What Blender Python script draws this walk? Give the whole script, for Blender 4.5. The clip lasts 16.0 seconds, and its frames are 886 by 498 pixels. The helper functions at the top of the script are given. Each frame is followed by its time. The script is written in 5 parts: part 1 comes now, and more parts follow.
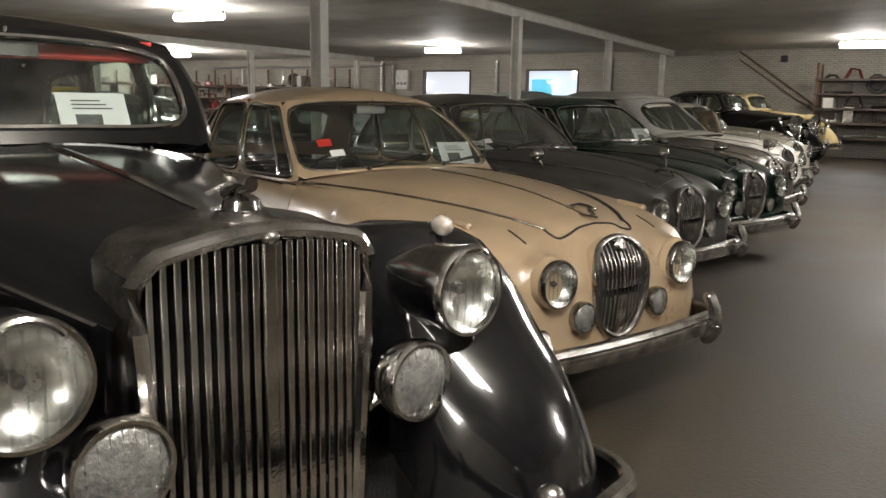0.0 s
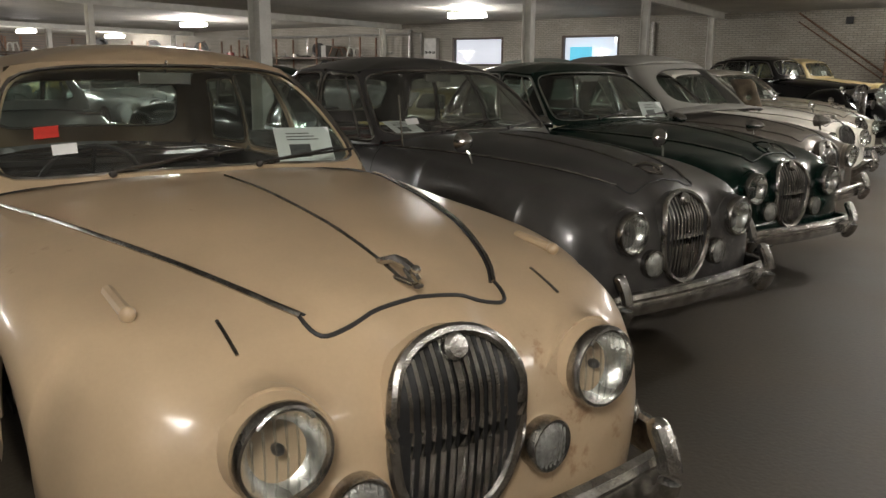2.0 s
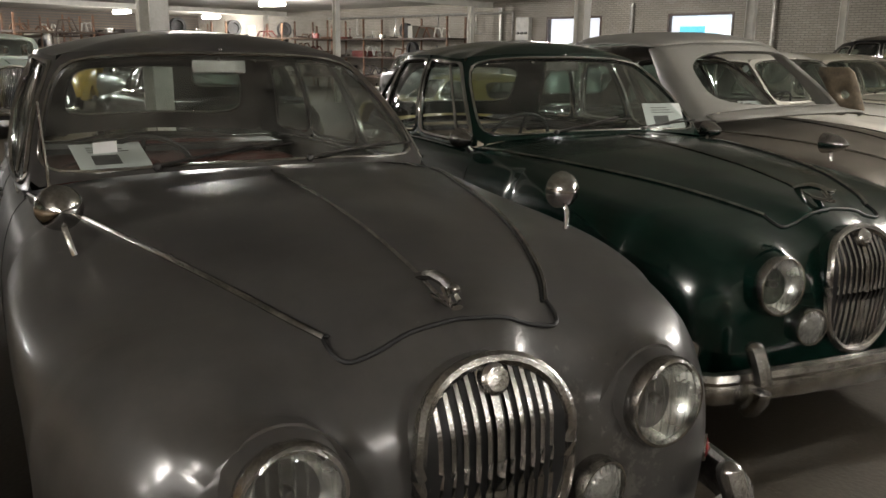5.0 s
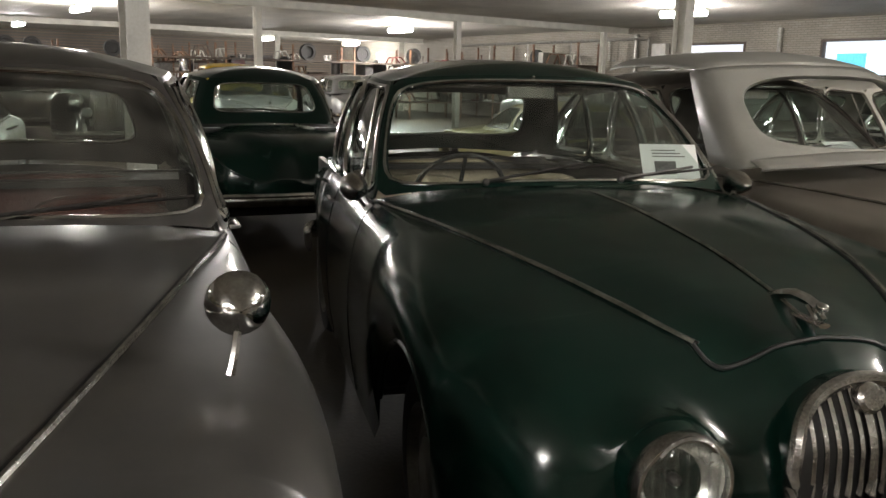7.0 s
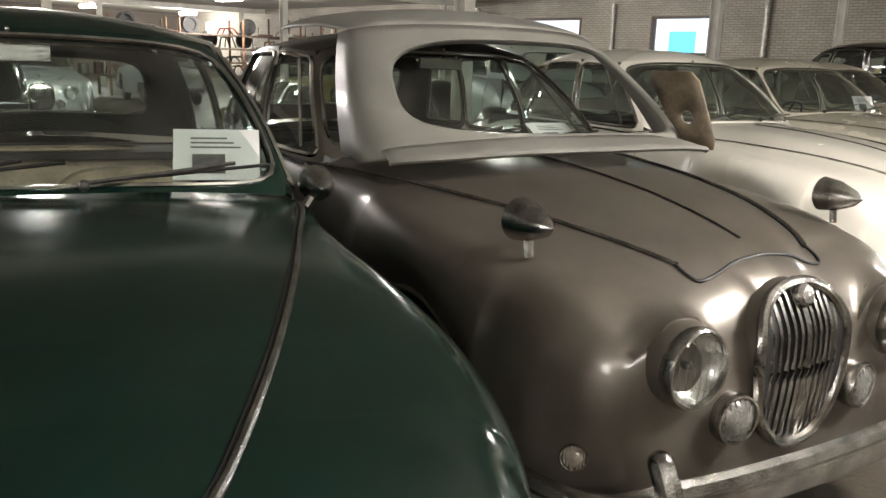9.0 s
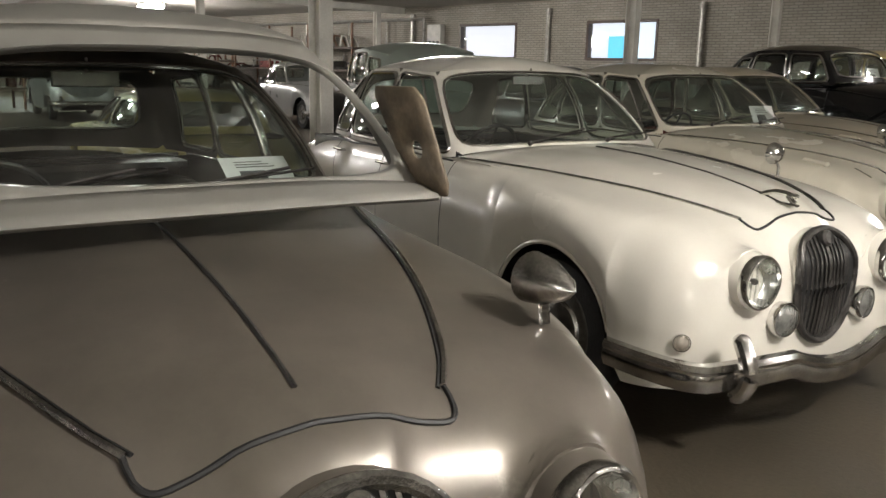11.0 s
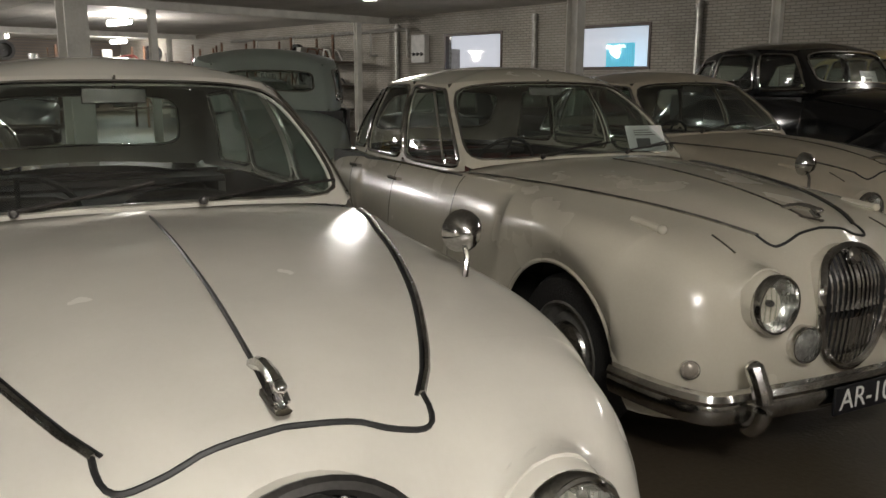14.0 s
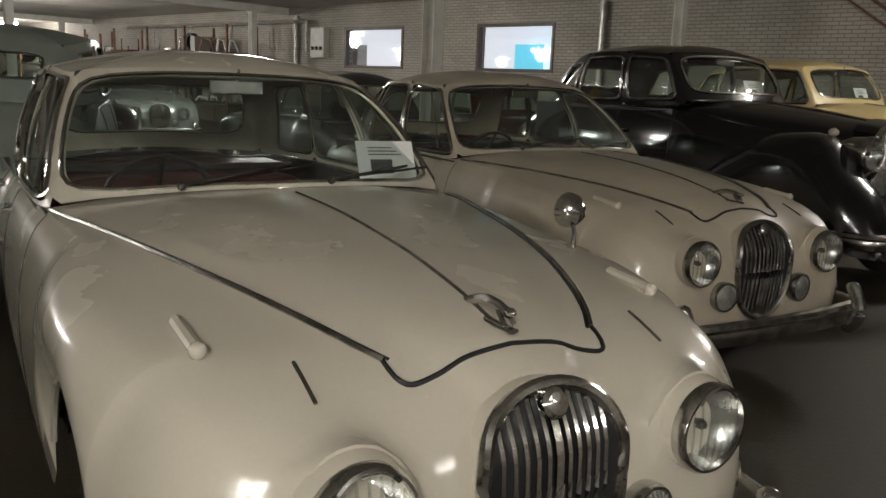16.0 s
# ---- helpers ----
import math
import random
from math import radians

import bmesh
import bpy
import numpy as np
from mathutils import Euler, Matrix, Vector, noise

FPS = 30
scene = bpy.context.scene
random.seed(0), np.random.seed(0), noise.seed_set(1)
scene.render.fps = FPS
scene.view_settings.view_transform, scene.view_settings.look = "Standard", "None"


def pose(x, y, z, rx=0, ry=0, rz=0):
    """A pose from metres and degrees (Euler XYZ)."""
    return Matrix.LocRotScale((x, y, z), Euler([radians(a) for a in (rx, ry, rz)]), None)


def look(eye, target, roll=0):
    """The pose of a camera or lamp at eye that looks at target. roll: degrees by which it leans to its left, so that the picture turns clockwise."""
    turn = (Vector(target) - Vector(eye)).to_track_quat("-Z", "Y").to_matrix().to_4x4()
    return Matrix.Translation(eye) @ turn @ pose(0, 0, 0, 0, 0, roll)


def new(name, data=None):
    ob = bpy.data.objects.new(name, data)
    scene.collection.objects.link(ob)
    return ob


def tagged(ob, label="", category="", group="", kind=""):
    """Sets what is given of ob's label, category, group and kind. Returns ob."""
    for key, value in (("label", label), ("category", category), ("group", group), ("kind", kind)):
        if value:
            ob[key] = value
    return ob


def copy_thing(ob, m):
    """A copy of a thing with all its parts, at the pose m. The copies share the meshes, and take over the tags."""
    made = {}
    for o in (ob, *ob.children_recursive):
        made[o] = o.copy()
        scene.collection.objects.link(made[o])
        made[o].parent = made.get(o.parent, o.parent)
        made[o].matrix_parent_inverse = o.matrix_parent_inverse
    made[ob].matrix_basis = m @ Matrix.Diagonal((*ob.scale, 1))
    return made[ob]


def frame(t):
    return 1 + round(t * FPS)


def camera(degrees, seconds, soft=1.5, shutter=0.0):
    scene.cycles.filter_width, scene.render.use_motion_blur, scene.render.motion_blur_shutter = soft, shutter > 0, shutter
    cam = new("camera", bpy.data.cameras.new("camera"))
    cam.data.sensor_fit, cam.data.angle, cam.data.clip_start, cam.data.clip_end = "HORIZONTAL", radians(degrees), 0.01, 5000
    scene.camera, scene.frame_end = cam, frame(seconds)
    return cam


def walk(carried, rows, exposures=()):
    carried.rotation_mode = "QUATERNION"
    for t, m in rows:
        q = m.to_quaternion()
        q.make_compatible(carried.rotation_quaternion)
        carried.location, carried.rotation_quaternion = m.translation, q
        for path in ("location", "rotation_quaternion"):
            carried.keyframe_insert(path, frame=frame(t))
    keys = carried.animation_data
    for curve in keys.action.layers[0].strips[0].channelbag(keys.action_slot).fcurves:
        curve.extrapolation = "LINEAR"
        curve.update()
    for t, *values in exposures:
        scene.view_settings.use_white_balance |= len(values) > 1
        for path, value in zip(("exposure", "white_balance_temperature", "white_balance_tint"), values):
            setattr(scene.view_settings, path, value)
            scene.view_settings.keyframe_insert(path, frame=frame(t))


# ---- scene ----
cam = camera(57.0, 16.0)
PATH = [
    (0, (1.171, 1.456, 1.496), (0.135, 3.13, 1.145), 0.9),
    (0.5, (1.085, 1.981, 1.504), (0.003, 3.625, 1.148), 0.7),
    (1, (1.036, 2.559, 1.485), (-0.116, 4.148, 1.097), 0.4),
    (1.5, (0.997, 3.075, 1.473), (-0.125, 4.677, 1.056), 0.7),
    (2, (0.911, 3.638, 1.475), (-0.226, 5.228, 1.056), 0.5),
    (2.5, (0.847, 4.187, 1.478), (-0.314, 5.752, 1.026), 0.8),
    (3, (0.732, 4.717, 1.481), (-0.369, 6.32, 1.014), 2.2),
    (3.5, (0.638, 5.239, 1.478), (-0.484, 6.825, 1.004), 1.0),
    (6, (0.425, 7.4, 1.52), (-1.108, 8.607, 1.082), 1.2),
    (6.5, (0.365, 7.805, 1.509), (-1.223, 8.946, 1.091), 0.8),
    (7, (0.358, 8.178, 1.493), (-1.249, 9.298, 1.088), 1.2),
    (7.5, (0.362, 8.565, 1.464), (-1.116, 9.842, 1.036), 3.2),
    (8, (0.386, 9.01, 1.467), (-1.083, 10.293, 1.023), 2.3),
    (8.5, (0.327, 9.392, 1.46), (-1.115, 10.7, 0.999), 2.1),
    (9, (0.251, 9.808, 1.468), (-1.157, 11.154, 1.016), 1.9),
    (9.5, (0.226, 10.262, 1.472), (-1.159, 11.637, 1.04), 2.0),
    (9.7, (0.219, 10.432, 1.469), (-1.156, 11.821, 1.045), 1.7),
    (11.8, (0.216, 12.043, 1.533), (-1.135, 13.45, 1.09), 0.9),
    (12, (0.21, 12.244, 1.512), (-1.12, 13.669, 1.065), 0.6),
    (12.5, (0.21, 12.735, 1.532), (-1.092, 14.183, 1.075), 0.4),
    (13, (0.127, 13.254, 1.527), (-1.196, 14.688, 1.086), 0.4),
    (13.5, (0.048, 13.727, 1.497), (-1.335, 15.109, 1.074), -0.2),
    (14, (-0.009, 14.274, 1.5), (-1.464, 15.587, 1.099), 0.2),
    (14.5, (-0.102, 14.73, 1.517), (-1.556, 16.051, 1.142), 1.1),
    (15, (-0.125, 15.205, 1.527), (-1.538, 16.572, 1.16), 0.6),
    (15.5, (-0.21, 15.708, 1.485), (-1.61, 17.089, 1.117), 1.7),
    (16, (-0.294, 16.172, 1.498), (-1.649, 17.588, 1.1), 2.3),
]
EXPOSURES = [(0.0, 0.0), (1.5, -0.15), (2.5, -0.15), (3.5, 0.15), (6.0, 0.35), (7.0, 0.45), (9.0, 0.65), (9.7, 0.6), (11.8, -0.1), (13.0, -0.45), (14.0, -0.5), (15.0, -0.2), (16.0, -0.15)]
walk(cam, [(t, look(eye, target, roll)) for t, eye, target, roll in PATH], EXPOSURES)

# ---- world and light ----
world = bpy.data.worlds.new("world")
scene.world = world
world.use_nodes = True
bg = world.node_tree.nodes["Background"]
sky = world.node_tree.nodes.new("ShaderNodeTexSky")
sky.sky_type = "NISHITA"
sky.sun_disc = False
sky.sun_elevation, sky.sun_rotation = radians(30), radians(40)
world.node_tree.links.new(sky.outputs[0], bg.inputs[0])
bg.inputs[1].default_value = 0.05

TUBE_WATTS = 225
TUBE_GLOW = 70
WINDOW_GLOW = 1.0
CEIL = 3.42


# ---- materials ----
def mat(name, color, rough=0.5, metal=0.0, vary=0.15, scale=6.0, bump=0.0, fine=60.0, coat=0.0, second=None, dust=0.0, spec=0.5, flakes=None):
    """Principled surface: coarse stains and fine grain over a base colour, with grain in roughness and relief."""
    m = bpy.data.materials.new(name)
    m.use_nodes = True
    nt = m.node_tree
    b = nt.nodes["Principled BSDF"]
    tc = nt.nodes.new("ShaderNodeTexCoord")
    n1, n2 = nt.nodes.new("ShaderNodeTexNoise"), nt.nodes.new("ShaderNodeTexNoise")
    n1.inputs["Scale"].default_value, n1.inputs["Detail"].default_value = scale, 5
    n2.inputs["Scale"].default_value, n2.inputs["Detail"].default_value = fine, 3
    for n in (n1, n2):
        nt.links.new(tc.outputs["Object"], n.inputs["Vector"])
    ramp = nt.nodes.new("ShaderNodeValToRGB")
    dark = [c * (1 - vary) for c in color] if second is None else list(second)
    ramp.color_ramp.elements[0].position, ramp.color_ramp.elements[1].position = 0.35, 0.65
    ramp.color_ramp.elements[0].color = (*dark, 1)
    ramp.color_ramp.elements[1].color = (*[min(1, c * (1 + vary * 0.4)) for c in color], 1)
    nt.links.new(n1.outputs["Fac"], ramp.inputs["Fac"])
    mix = nt.nodes.new("ShaderNodeMix")
    mix.data_type, mix.blend_type = "RGBA", "OVERLAY"
    mix.inputs["Factor"].default_value = 0.05 if coat > 0 else min(0.5, 0.1 + vary)
    nt.links.new(ramp.outputs["Color"], mix.inputs["A"])
    nt.links.new(n2.outputs["Fac"], mix.inputs["B"])
    out = mix.outputs["Result"]
    if dust > 0:
        n3 = nt.nodes.new("ShaderNodeTexNoise")
        n3.inputs["Scale"].default_value, n3.inputs["Detail"].default_value, n3.inputs["Roughness"].default_value = 2.2, 8, 0.7
        nt.links.new(tc.outputs["Object"], n3.inputs["Vector"])
        r3 = nt.nodes.new("ShaderNodeMapRange")
        r3.inputs["From Min"].default_value, r3.inputs["From Max"].default_value = 0.2, 0.9
        r3.inputs["To Max"].default_value = dust
        nt.links.new(n3.outputs["Fac"], r3.inputs["Value"])
        m3 = nt.nodes.new("ShaderNodeMix")
        m3.data_type = "RGBA"
        m3.inputs["B"].default_value = (0.30, 0.26, 0.20, 1)
        nt.links.new(r3.outputs["Result"], m3.inputs["Factor"])
        nt.links.new(out, m3.inputs["A"])
        out = m3.outputs["Result"]
    if flakes is not None:
        # rust or bare primer where the paint has come off, in ragged spots gathered into patches
        tone, amount, size = flakes
        n4, n5 = nt.nodes.new("ShaderNodeTexNoise"), nt.nodes.new("ShaderNodeTexNoise")
        n4.inputs["Scale"].default_value, n4.inputs["Detail"].default_value, n4.inputs["Roughness"].default_value = size, 6, 0.75
        n5.inputs["Scale"].default_value, n5.inputs["Detail"].default_value = 1.7, 2
        add = nt.nodes.new("ShaderNodeMath")
        add.operation = "ADD"
        for k, n in enumerate((n4, n5)):
            nt.links.new(tc.outputs["Object"], n.inputs["Vector"])
            nt.links.new(n.outputs["Fac"], add.inputs[k])
        r4 = nt.nodes.new("ShaderNodeMapRange")
        r4.inputs["From Min"].default_value, r4.inputs["From Max"].default_value = 1.24, 1.34
        r4.inputs["To Max"].default_value = amount
        nt.links.new(add.outputs[0], r4.inputs["Value"])
        m4 = nt.nodes.new("ShaderNodeMix")
        m4.data_type = "RGBA"
        m4.inputs["B"].default_value = (*tone, 1)
        nt.links.new(r4.outputs["Result"], m4.inputs["Factor"])
        nt.links.new(out, m4.inputs["A"])
        out = m4.outputs["Result"]
    nt.links.new(out, b.inputs["Base Color"])
    rr = nt.nodes.new("ShaderNodeMapRange")
    rr.inputs["To Min"].default_value, rr.inputs["To Max"].default_value = max(0.02, rough * 0.75), min(1, rough * 1.25)
    nt.links.new(n1.outputs["Fac"], rr.inputs["Value"])
    nt.links.new(rr.outputs["Result"], b.inputs["Roughness"])
    b.inputs["Metallic"].default_value = metal
    b.inputs["Coat Weight"].default_value = coat
    b.inputs["Coat Roughness"].default_value = 0.12
    b.inputs["Specular IOR Level"].default_value = spec
    if bump > 0 and coat == 0:
        bp = nt.nodes.new("ShaderNodeBump")
        bp.inputs["Strength"].default_value, bp.inputs["Distance"].default_value = bump, 0.01
        nt.links.new(n2.outputs["Fac"], bp.inputs["Height"])
        nt.links.new(bp.outputs["Normal"], b.inputs["Normal"])
    return m


def brick_mat(name, c1, c2, mortar, w=0.21, h=0.065):
    m = mat(name, c1, rough=0.75)
    nt = m.node_tree
    b = nt.nodes["Principled BSDF"]
    tc = nt.nodes.new("ShaderNodeTexCoord")
    sep, com = nt.nodes.new("ShaderNodeSeparateXYZ"), nt.nodes.new("ShaderNodeCombineXYZ")
    nt.links.new(tc.outputs["Object"], sep.inputs[0])
    nt.links.new(sep.outputs["X"], com.inputs["X"])
    nt.links.new(sep.outputs["Z"], com.inputs["Y"])
    br = nt.nodes.new("ShaderNodeTexBrick")
    br.inputs["Scale"].default_value = 1
    br.inputs["Brick Width"].default_value, br.inputs["Row Height"].default_value = w, h
    br.inputs["Mortar Size"].default_value = 0.008
    br.inputs["Color1"].default_value, br.inputs["Color2"].default_value, br.inputs["Mortar"].default_value = (*c1, 1), (*c2, 1), (*mortar, 1)
    nt.links.new(com.outputs[0], br.inputs["Vector"])
    n = nt.nodes.new("ShaderNodeTexNoise")
    n.inputs["Scale"].default_value, n.inputs["Detail"].default_value = 0.7, 6
    nt.links.new(tc.outputs["Object"], n.inputs["Vector"])
    mx = nt.nodes.new("ShaderNodeMix")
    mx.data_type, mx.blend_type = "RGBA", "OVERLAY"
    mx.inputs["Factor"].default_value = 0.4
    nt.links.new(br.outputs["Color"], mx.inputs["A"])
    nt.links.new(n.outputs["Fac"], mx.inputs["B"])
    nt.links.new(mx.outputs["Result"], b.inputs["Base Color"])
    bp = nt.nodes.new("ShaderNodeBump")
    bp.invert = True
    bp.inputs["Strength"].default_value, bp.inputs["Distance"].default_value = 0.6, 0.01
    nt.links.new(br.outputs["Fac"], bp.inputs["Height"])
    nt.links.new(bp.outputs["Normal"], b.inputs["Normal"])
    return m


def glow(name, color, strength):
    m = bpy.data.materials.new(name)
    m.use_nodes = True
    b = m.node_tree.nodes["Principled BSDF"]
    b.inputs["Base Color"].default_value = (*color, 1)
    b.inputs["Emission Color"].default_value = (*color, 1)
    b.inputs["Emission Strength"].default_value = strength
    return m


def glass(name, color=(0.9, 0.95, 0.93), rough=0.02, dusty=0.1):
    """Thin pane: mostly clear, mirror-like by Fresnel, with a dusty film."""
    m = bpy.data.materials.new(name)
    m.use_nodes = True
    nt = m.node_tree
    nt.nodes.clear()
    o = nt.nodes.new("ShaderNodeOutputMaterial")
    tr, gl, df = nt.nodes.new("ShaderNodeBsdfTransparent"), nt.nodes.new("ShaderNodeBsdfGlossy"), nt.nodes.new("ShaderNodeBsdfDiffuse")
    tr.inputs[0].default_value = (*color, 1)
    gl.inputs["Roughness"].default_value = rough
    df.inputs[0].default_value = (0.35, 0.33, 0.29, 1)
    lw = nt.nodes.new("ShaderNodeLayerWeight")
    lw.inputs["Blend"].default_value = 0.5
    pw = nt.nodes.new("ShaderNodeMath")
    pw.operation = "POWER"
    pw.inputs[1].default_value = 4.0
    nt.links.new(lw.outputs["Facing"], pw.inputs[0])
    fr = nt.nodes.new("ShaderNodeMapRange")
    fr.inputs["To Min"].default_value, fr.inputs["To Max"].default_value = 0.06, 0.9
    nt.links.new(pw.outputs[0], fr.inputs["Value"])
    m1, m2 = nt.nodes.new("ShaderNodeMixShader"), nt.nodes.new("ShaderNodeMixShader")
    tc, n = nt.nodes.new("ShaderNodeTexCoord"), nt.nodes.new("ShaderNodeTexNoise")
    n.inputs["Scale"].default_value, n.inputs["Detail"].default_value = 5, 6
    nt.links.new(tc.outputs["Object"], n.inputs["Vector"])
    mr = nt.nodes.new("ShaderNodeMapRange")
    mr.inputs["From Min"].default_value, mr.inputs["From Max"].default_value = 0.3, 0.8
    mr.inputs["To Max"].default_value = dusty * 2
    nt.links.new(n.outputs["Fac"], mr.inputs["Value"])
    nt.links.new(mr.outputs["Result"], m1.inputs[0])
    nt.links.new(tr.outputs[0], m1.inputs[1])
    nt.links.new(df.outputs[0], m1.inputs[2])
    nt.links.new(fr.outputs[0], m2.inputs[0])
    nt.links.new(m1.outputs[0], m2.inputs[1])
    nt.links.new(gl.outputs[0], m2.inputs[2])
    nt.links.new(m2.outputs[0], o.inputs[0])
    return m


CHROME = mat("chrome", (0.70, 0.69, 0.67), 0.11, 1.0, 0.35, 9, 0.05, 120)
CHROME_DULL = mat("pitted_chrome", (0.50, 0.485, 0.46), 0.22, 1.0, 0.45, 14, 0.15, 150)
STEEL_DARK = mat("dark_steel", (0.10, 0.095, 0.09), 0.4, 0.8, 0.3, 12)
RUBBER = mat("tyre_rubber", (0.022, 0.021, 0.02), 0.75, 0, 0.3, 10, 0.4, 90)
RIM = mat("wheel_paint", (0.16, 0.155, 0.14), 0.45, 0.3, 0.3, 12)
BLACK = mat("black_seal", (0.012, 0.012, 0.012), 0.5)
UNDER = mat("underbody", (0.012, 0.011, 0.010), 0.85, 0, 0.4, 6, 0.4)
LENS = glass("lamp_lens", (0.93, 0.95, 0.94), 0.03, 0.05)
REFLECTOR = mat("lamp_reflector", (0.86, 0.85, 0.82), 0.26, 1.0, 0.2, 14)
LENS_FOG = mat("fog_lens", (0.36, 0.36, 0.34), 0.18, 0.6, 0.25, 30, 0.5, 90)
LENS_RED = mat("red_lens", (0.22, 0.012, 0.010), 0.18, 0, 0.2, 20, coat=1)
LENS_AMBER = mat("side_lens", (0.45, 0.40, 0.34), 0.2, 0.2, 0.2, 20, coat=1)
GLASS = glass("car_glass", (0.72, 0.80, 0.76), 0.02, 0.07)
GLASS_DUSTY = glass("dusty_glass", (0.66, 0.72, 0.68), 0.05, 0.14)
PAPER = mat("paper", (0.85, 0.85, 0.83), 0.7, vary=0.04)
INK = mat("printed_photo", (0.10, 0.10, 0.10), 0.6, vary=0.6, scale=40)
RED_STICKER = mat("red_sticker", (0.62, 0.05, 0.035), 0.5)
LEATHER_RED = mat("dark_red_leather", (0.10, 0.022, 0.016), 0.45, 0, 0.3, 8, 0.3)
LEATHER_TAN = mat("tan_leather", (0.42, 0.34, 0.24), 0.5, 0, 0.2, 8, 0.3)
LEATHER_DARK = mat("black_leather", (0.022, 0.02, 0.018), 0.45, 0, 0.3, 8, 0.3)
WALNUT = mat("walnut_veneer", (0.12, 0.055, 0.025), 0.3, 0, 0.5, 12)
PLATE_W = mat("plate_white", (0.8, 0.8, 0.76), 0.4)
PLATE_B = mat("plate_black", (0.012, 0.012, 0.014), 0.35)
PAINT = {
    "beige": mat("beige_paint", (0.47, 0.345, 0.215), 0.33, 0, 0.10, 3, 0.03, 90, 0.35, dust=0.25, flakes=((0.22, 0.10, 0.04), 0.6, 11)),
    "graphite": mat("graphite_paint", (0.040, 0.040, 0.042), 0.34, 0.1, 0.3, 5, 0.05, 60, 0.35, dust=0.20, flakes=((0.16, 0.15, 0.135), 0.7, 16)),
    "green": mat("green_paint", (0.003, 0.017, 0.012), 0.16, 0.05, 0.2, 4, 0.02, 80, 0.35, spec=0.35),
    "bronze": mat("bronze_grey_paint", (0.115, 0.100, 0.085), 0.34, 0.35, 0.25, 4, 0.03, 90, 0.4, dust=0.3, flakes=((0.22, 0.20, 0.17), 0.4, 14)),
    "white": mat("white_paint", (0.74, 0.71, 0.63), 0.25, 0, 0.06, 3, 0.02, 90, 0.6, dust=0.08),
    "cream": mat("cream_paint", (0.60, 0.56, 0.46), 0.26, 0, 0.015, 3, 0.02, 90, 0.6),
    "ivory": mat("dusty_ivory_paint", (0.55, 0.49, 0.38), 0.36, 0, 0.12, 4, 0.03, 90, 0.35, dust=0.28),
    "black": mat("black_paint", (0.006, 0.006, 0.007), 0.10, 0, 0.2, 4, 0.01, 60, 0.8),
    "yellow": mat("pale_yellow_paint", (0.66, 0.52, 0.25), 0.3, 0, 0.08, 3, coat=0.5, dust=0.1),
    "olive": mat("olive_yellow_paint", (0.34, 0.28, 0.09), 0.3, 0, 0.1, 3, coat=0.4, dust=0.2),
    "seafoam": mat("grey_green_paint", (0.30, 0.35, 0.31), 0.35, 0, 0.1, 3, coat=0.3, dust=0.2),
    "silver": mat("silver_grey_paint", (0.33, 0.34, 0.34), 0.3, 0.4, 0.1, 3, coat=0.4, dust=0.2),
    "maroon": mat("maroon_paint", (0.10, 0.012, 0.012), 0.25, 0, 0.2, 3, coat=0.5, dust=0.1),
    "primer": mat("grey_primer", (0.29, 0.285, 0.26), 0.40, 0, 0.12, 4, 0.03, 90, 0.15, dust=0.25),
    "tan": mat("bare_tan_undercoat", (0.17, 0.13, 0.085), 0.6, 0, 0.4, 9, dust=0.2),
    "canary": mat("yellow_paint", (0.65, 0.42, 0.04), 0.3, 0, 0.1, 3, coat=0.4),
}


# ---- mesh helpers ----
def mesh(name, verts, faces, material, smooth=True, parent=None, bevel=0.0, sharp=35):
    me = bpy.data.meshes.new(name)
    me.from_pydata([tuple(v) for v in verts], [], faces)
    me.validate()
    bm = bmesh.new()
    bm.from_mesh(me)
    bmesh.ops.remove_doubles(bm, verts=bm.verts, dist=0.0004)
    bmesh.ops.recalc_face_normals(bm, faces=bm.faces)
    bm.to_mesh(me)
    bm.free()
    for m in material if isinstance(material, (list, tuple)) else (material,):
        me.materials.append(m)
    if smooth:
        me.shade_smooth()
        me.set_sharp_from_angle(angle=radians(sharp))
    ob = new(name, me)
    if parent is not None:
        ob.parent = parent
    if bevel > 0:
        bv = ob.modifiers.new("bevel", "BEVEL")
        bv.width, bv.segments, bv.limit_method = bevel, 2, "ANGLE"
    return ob


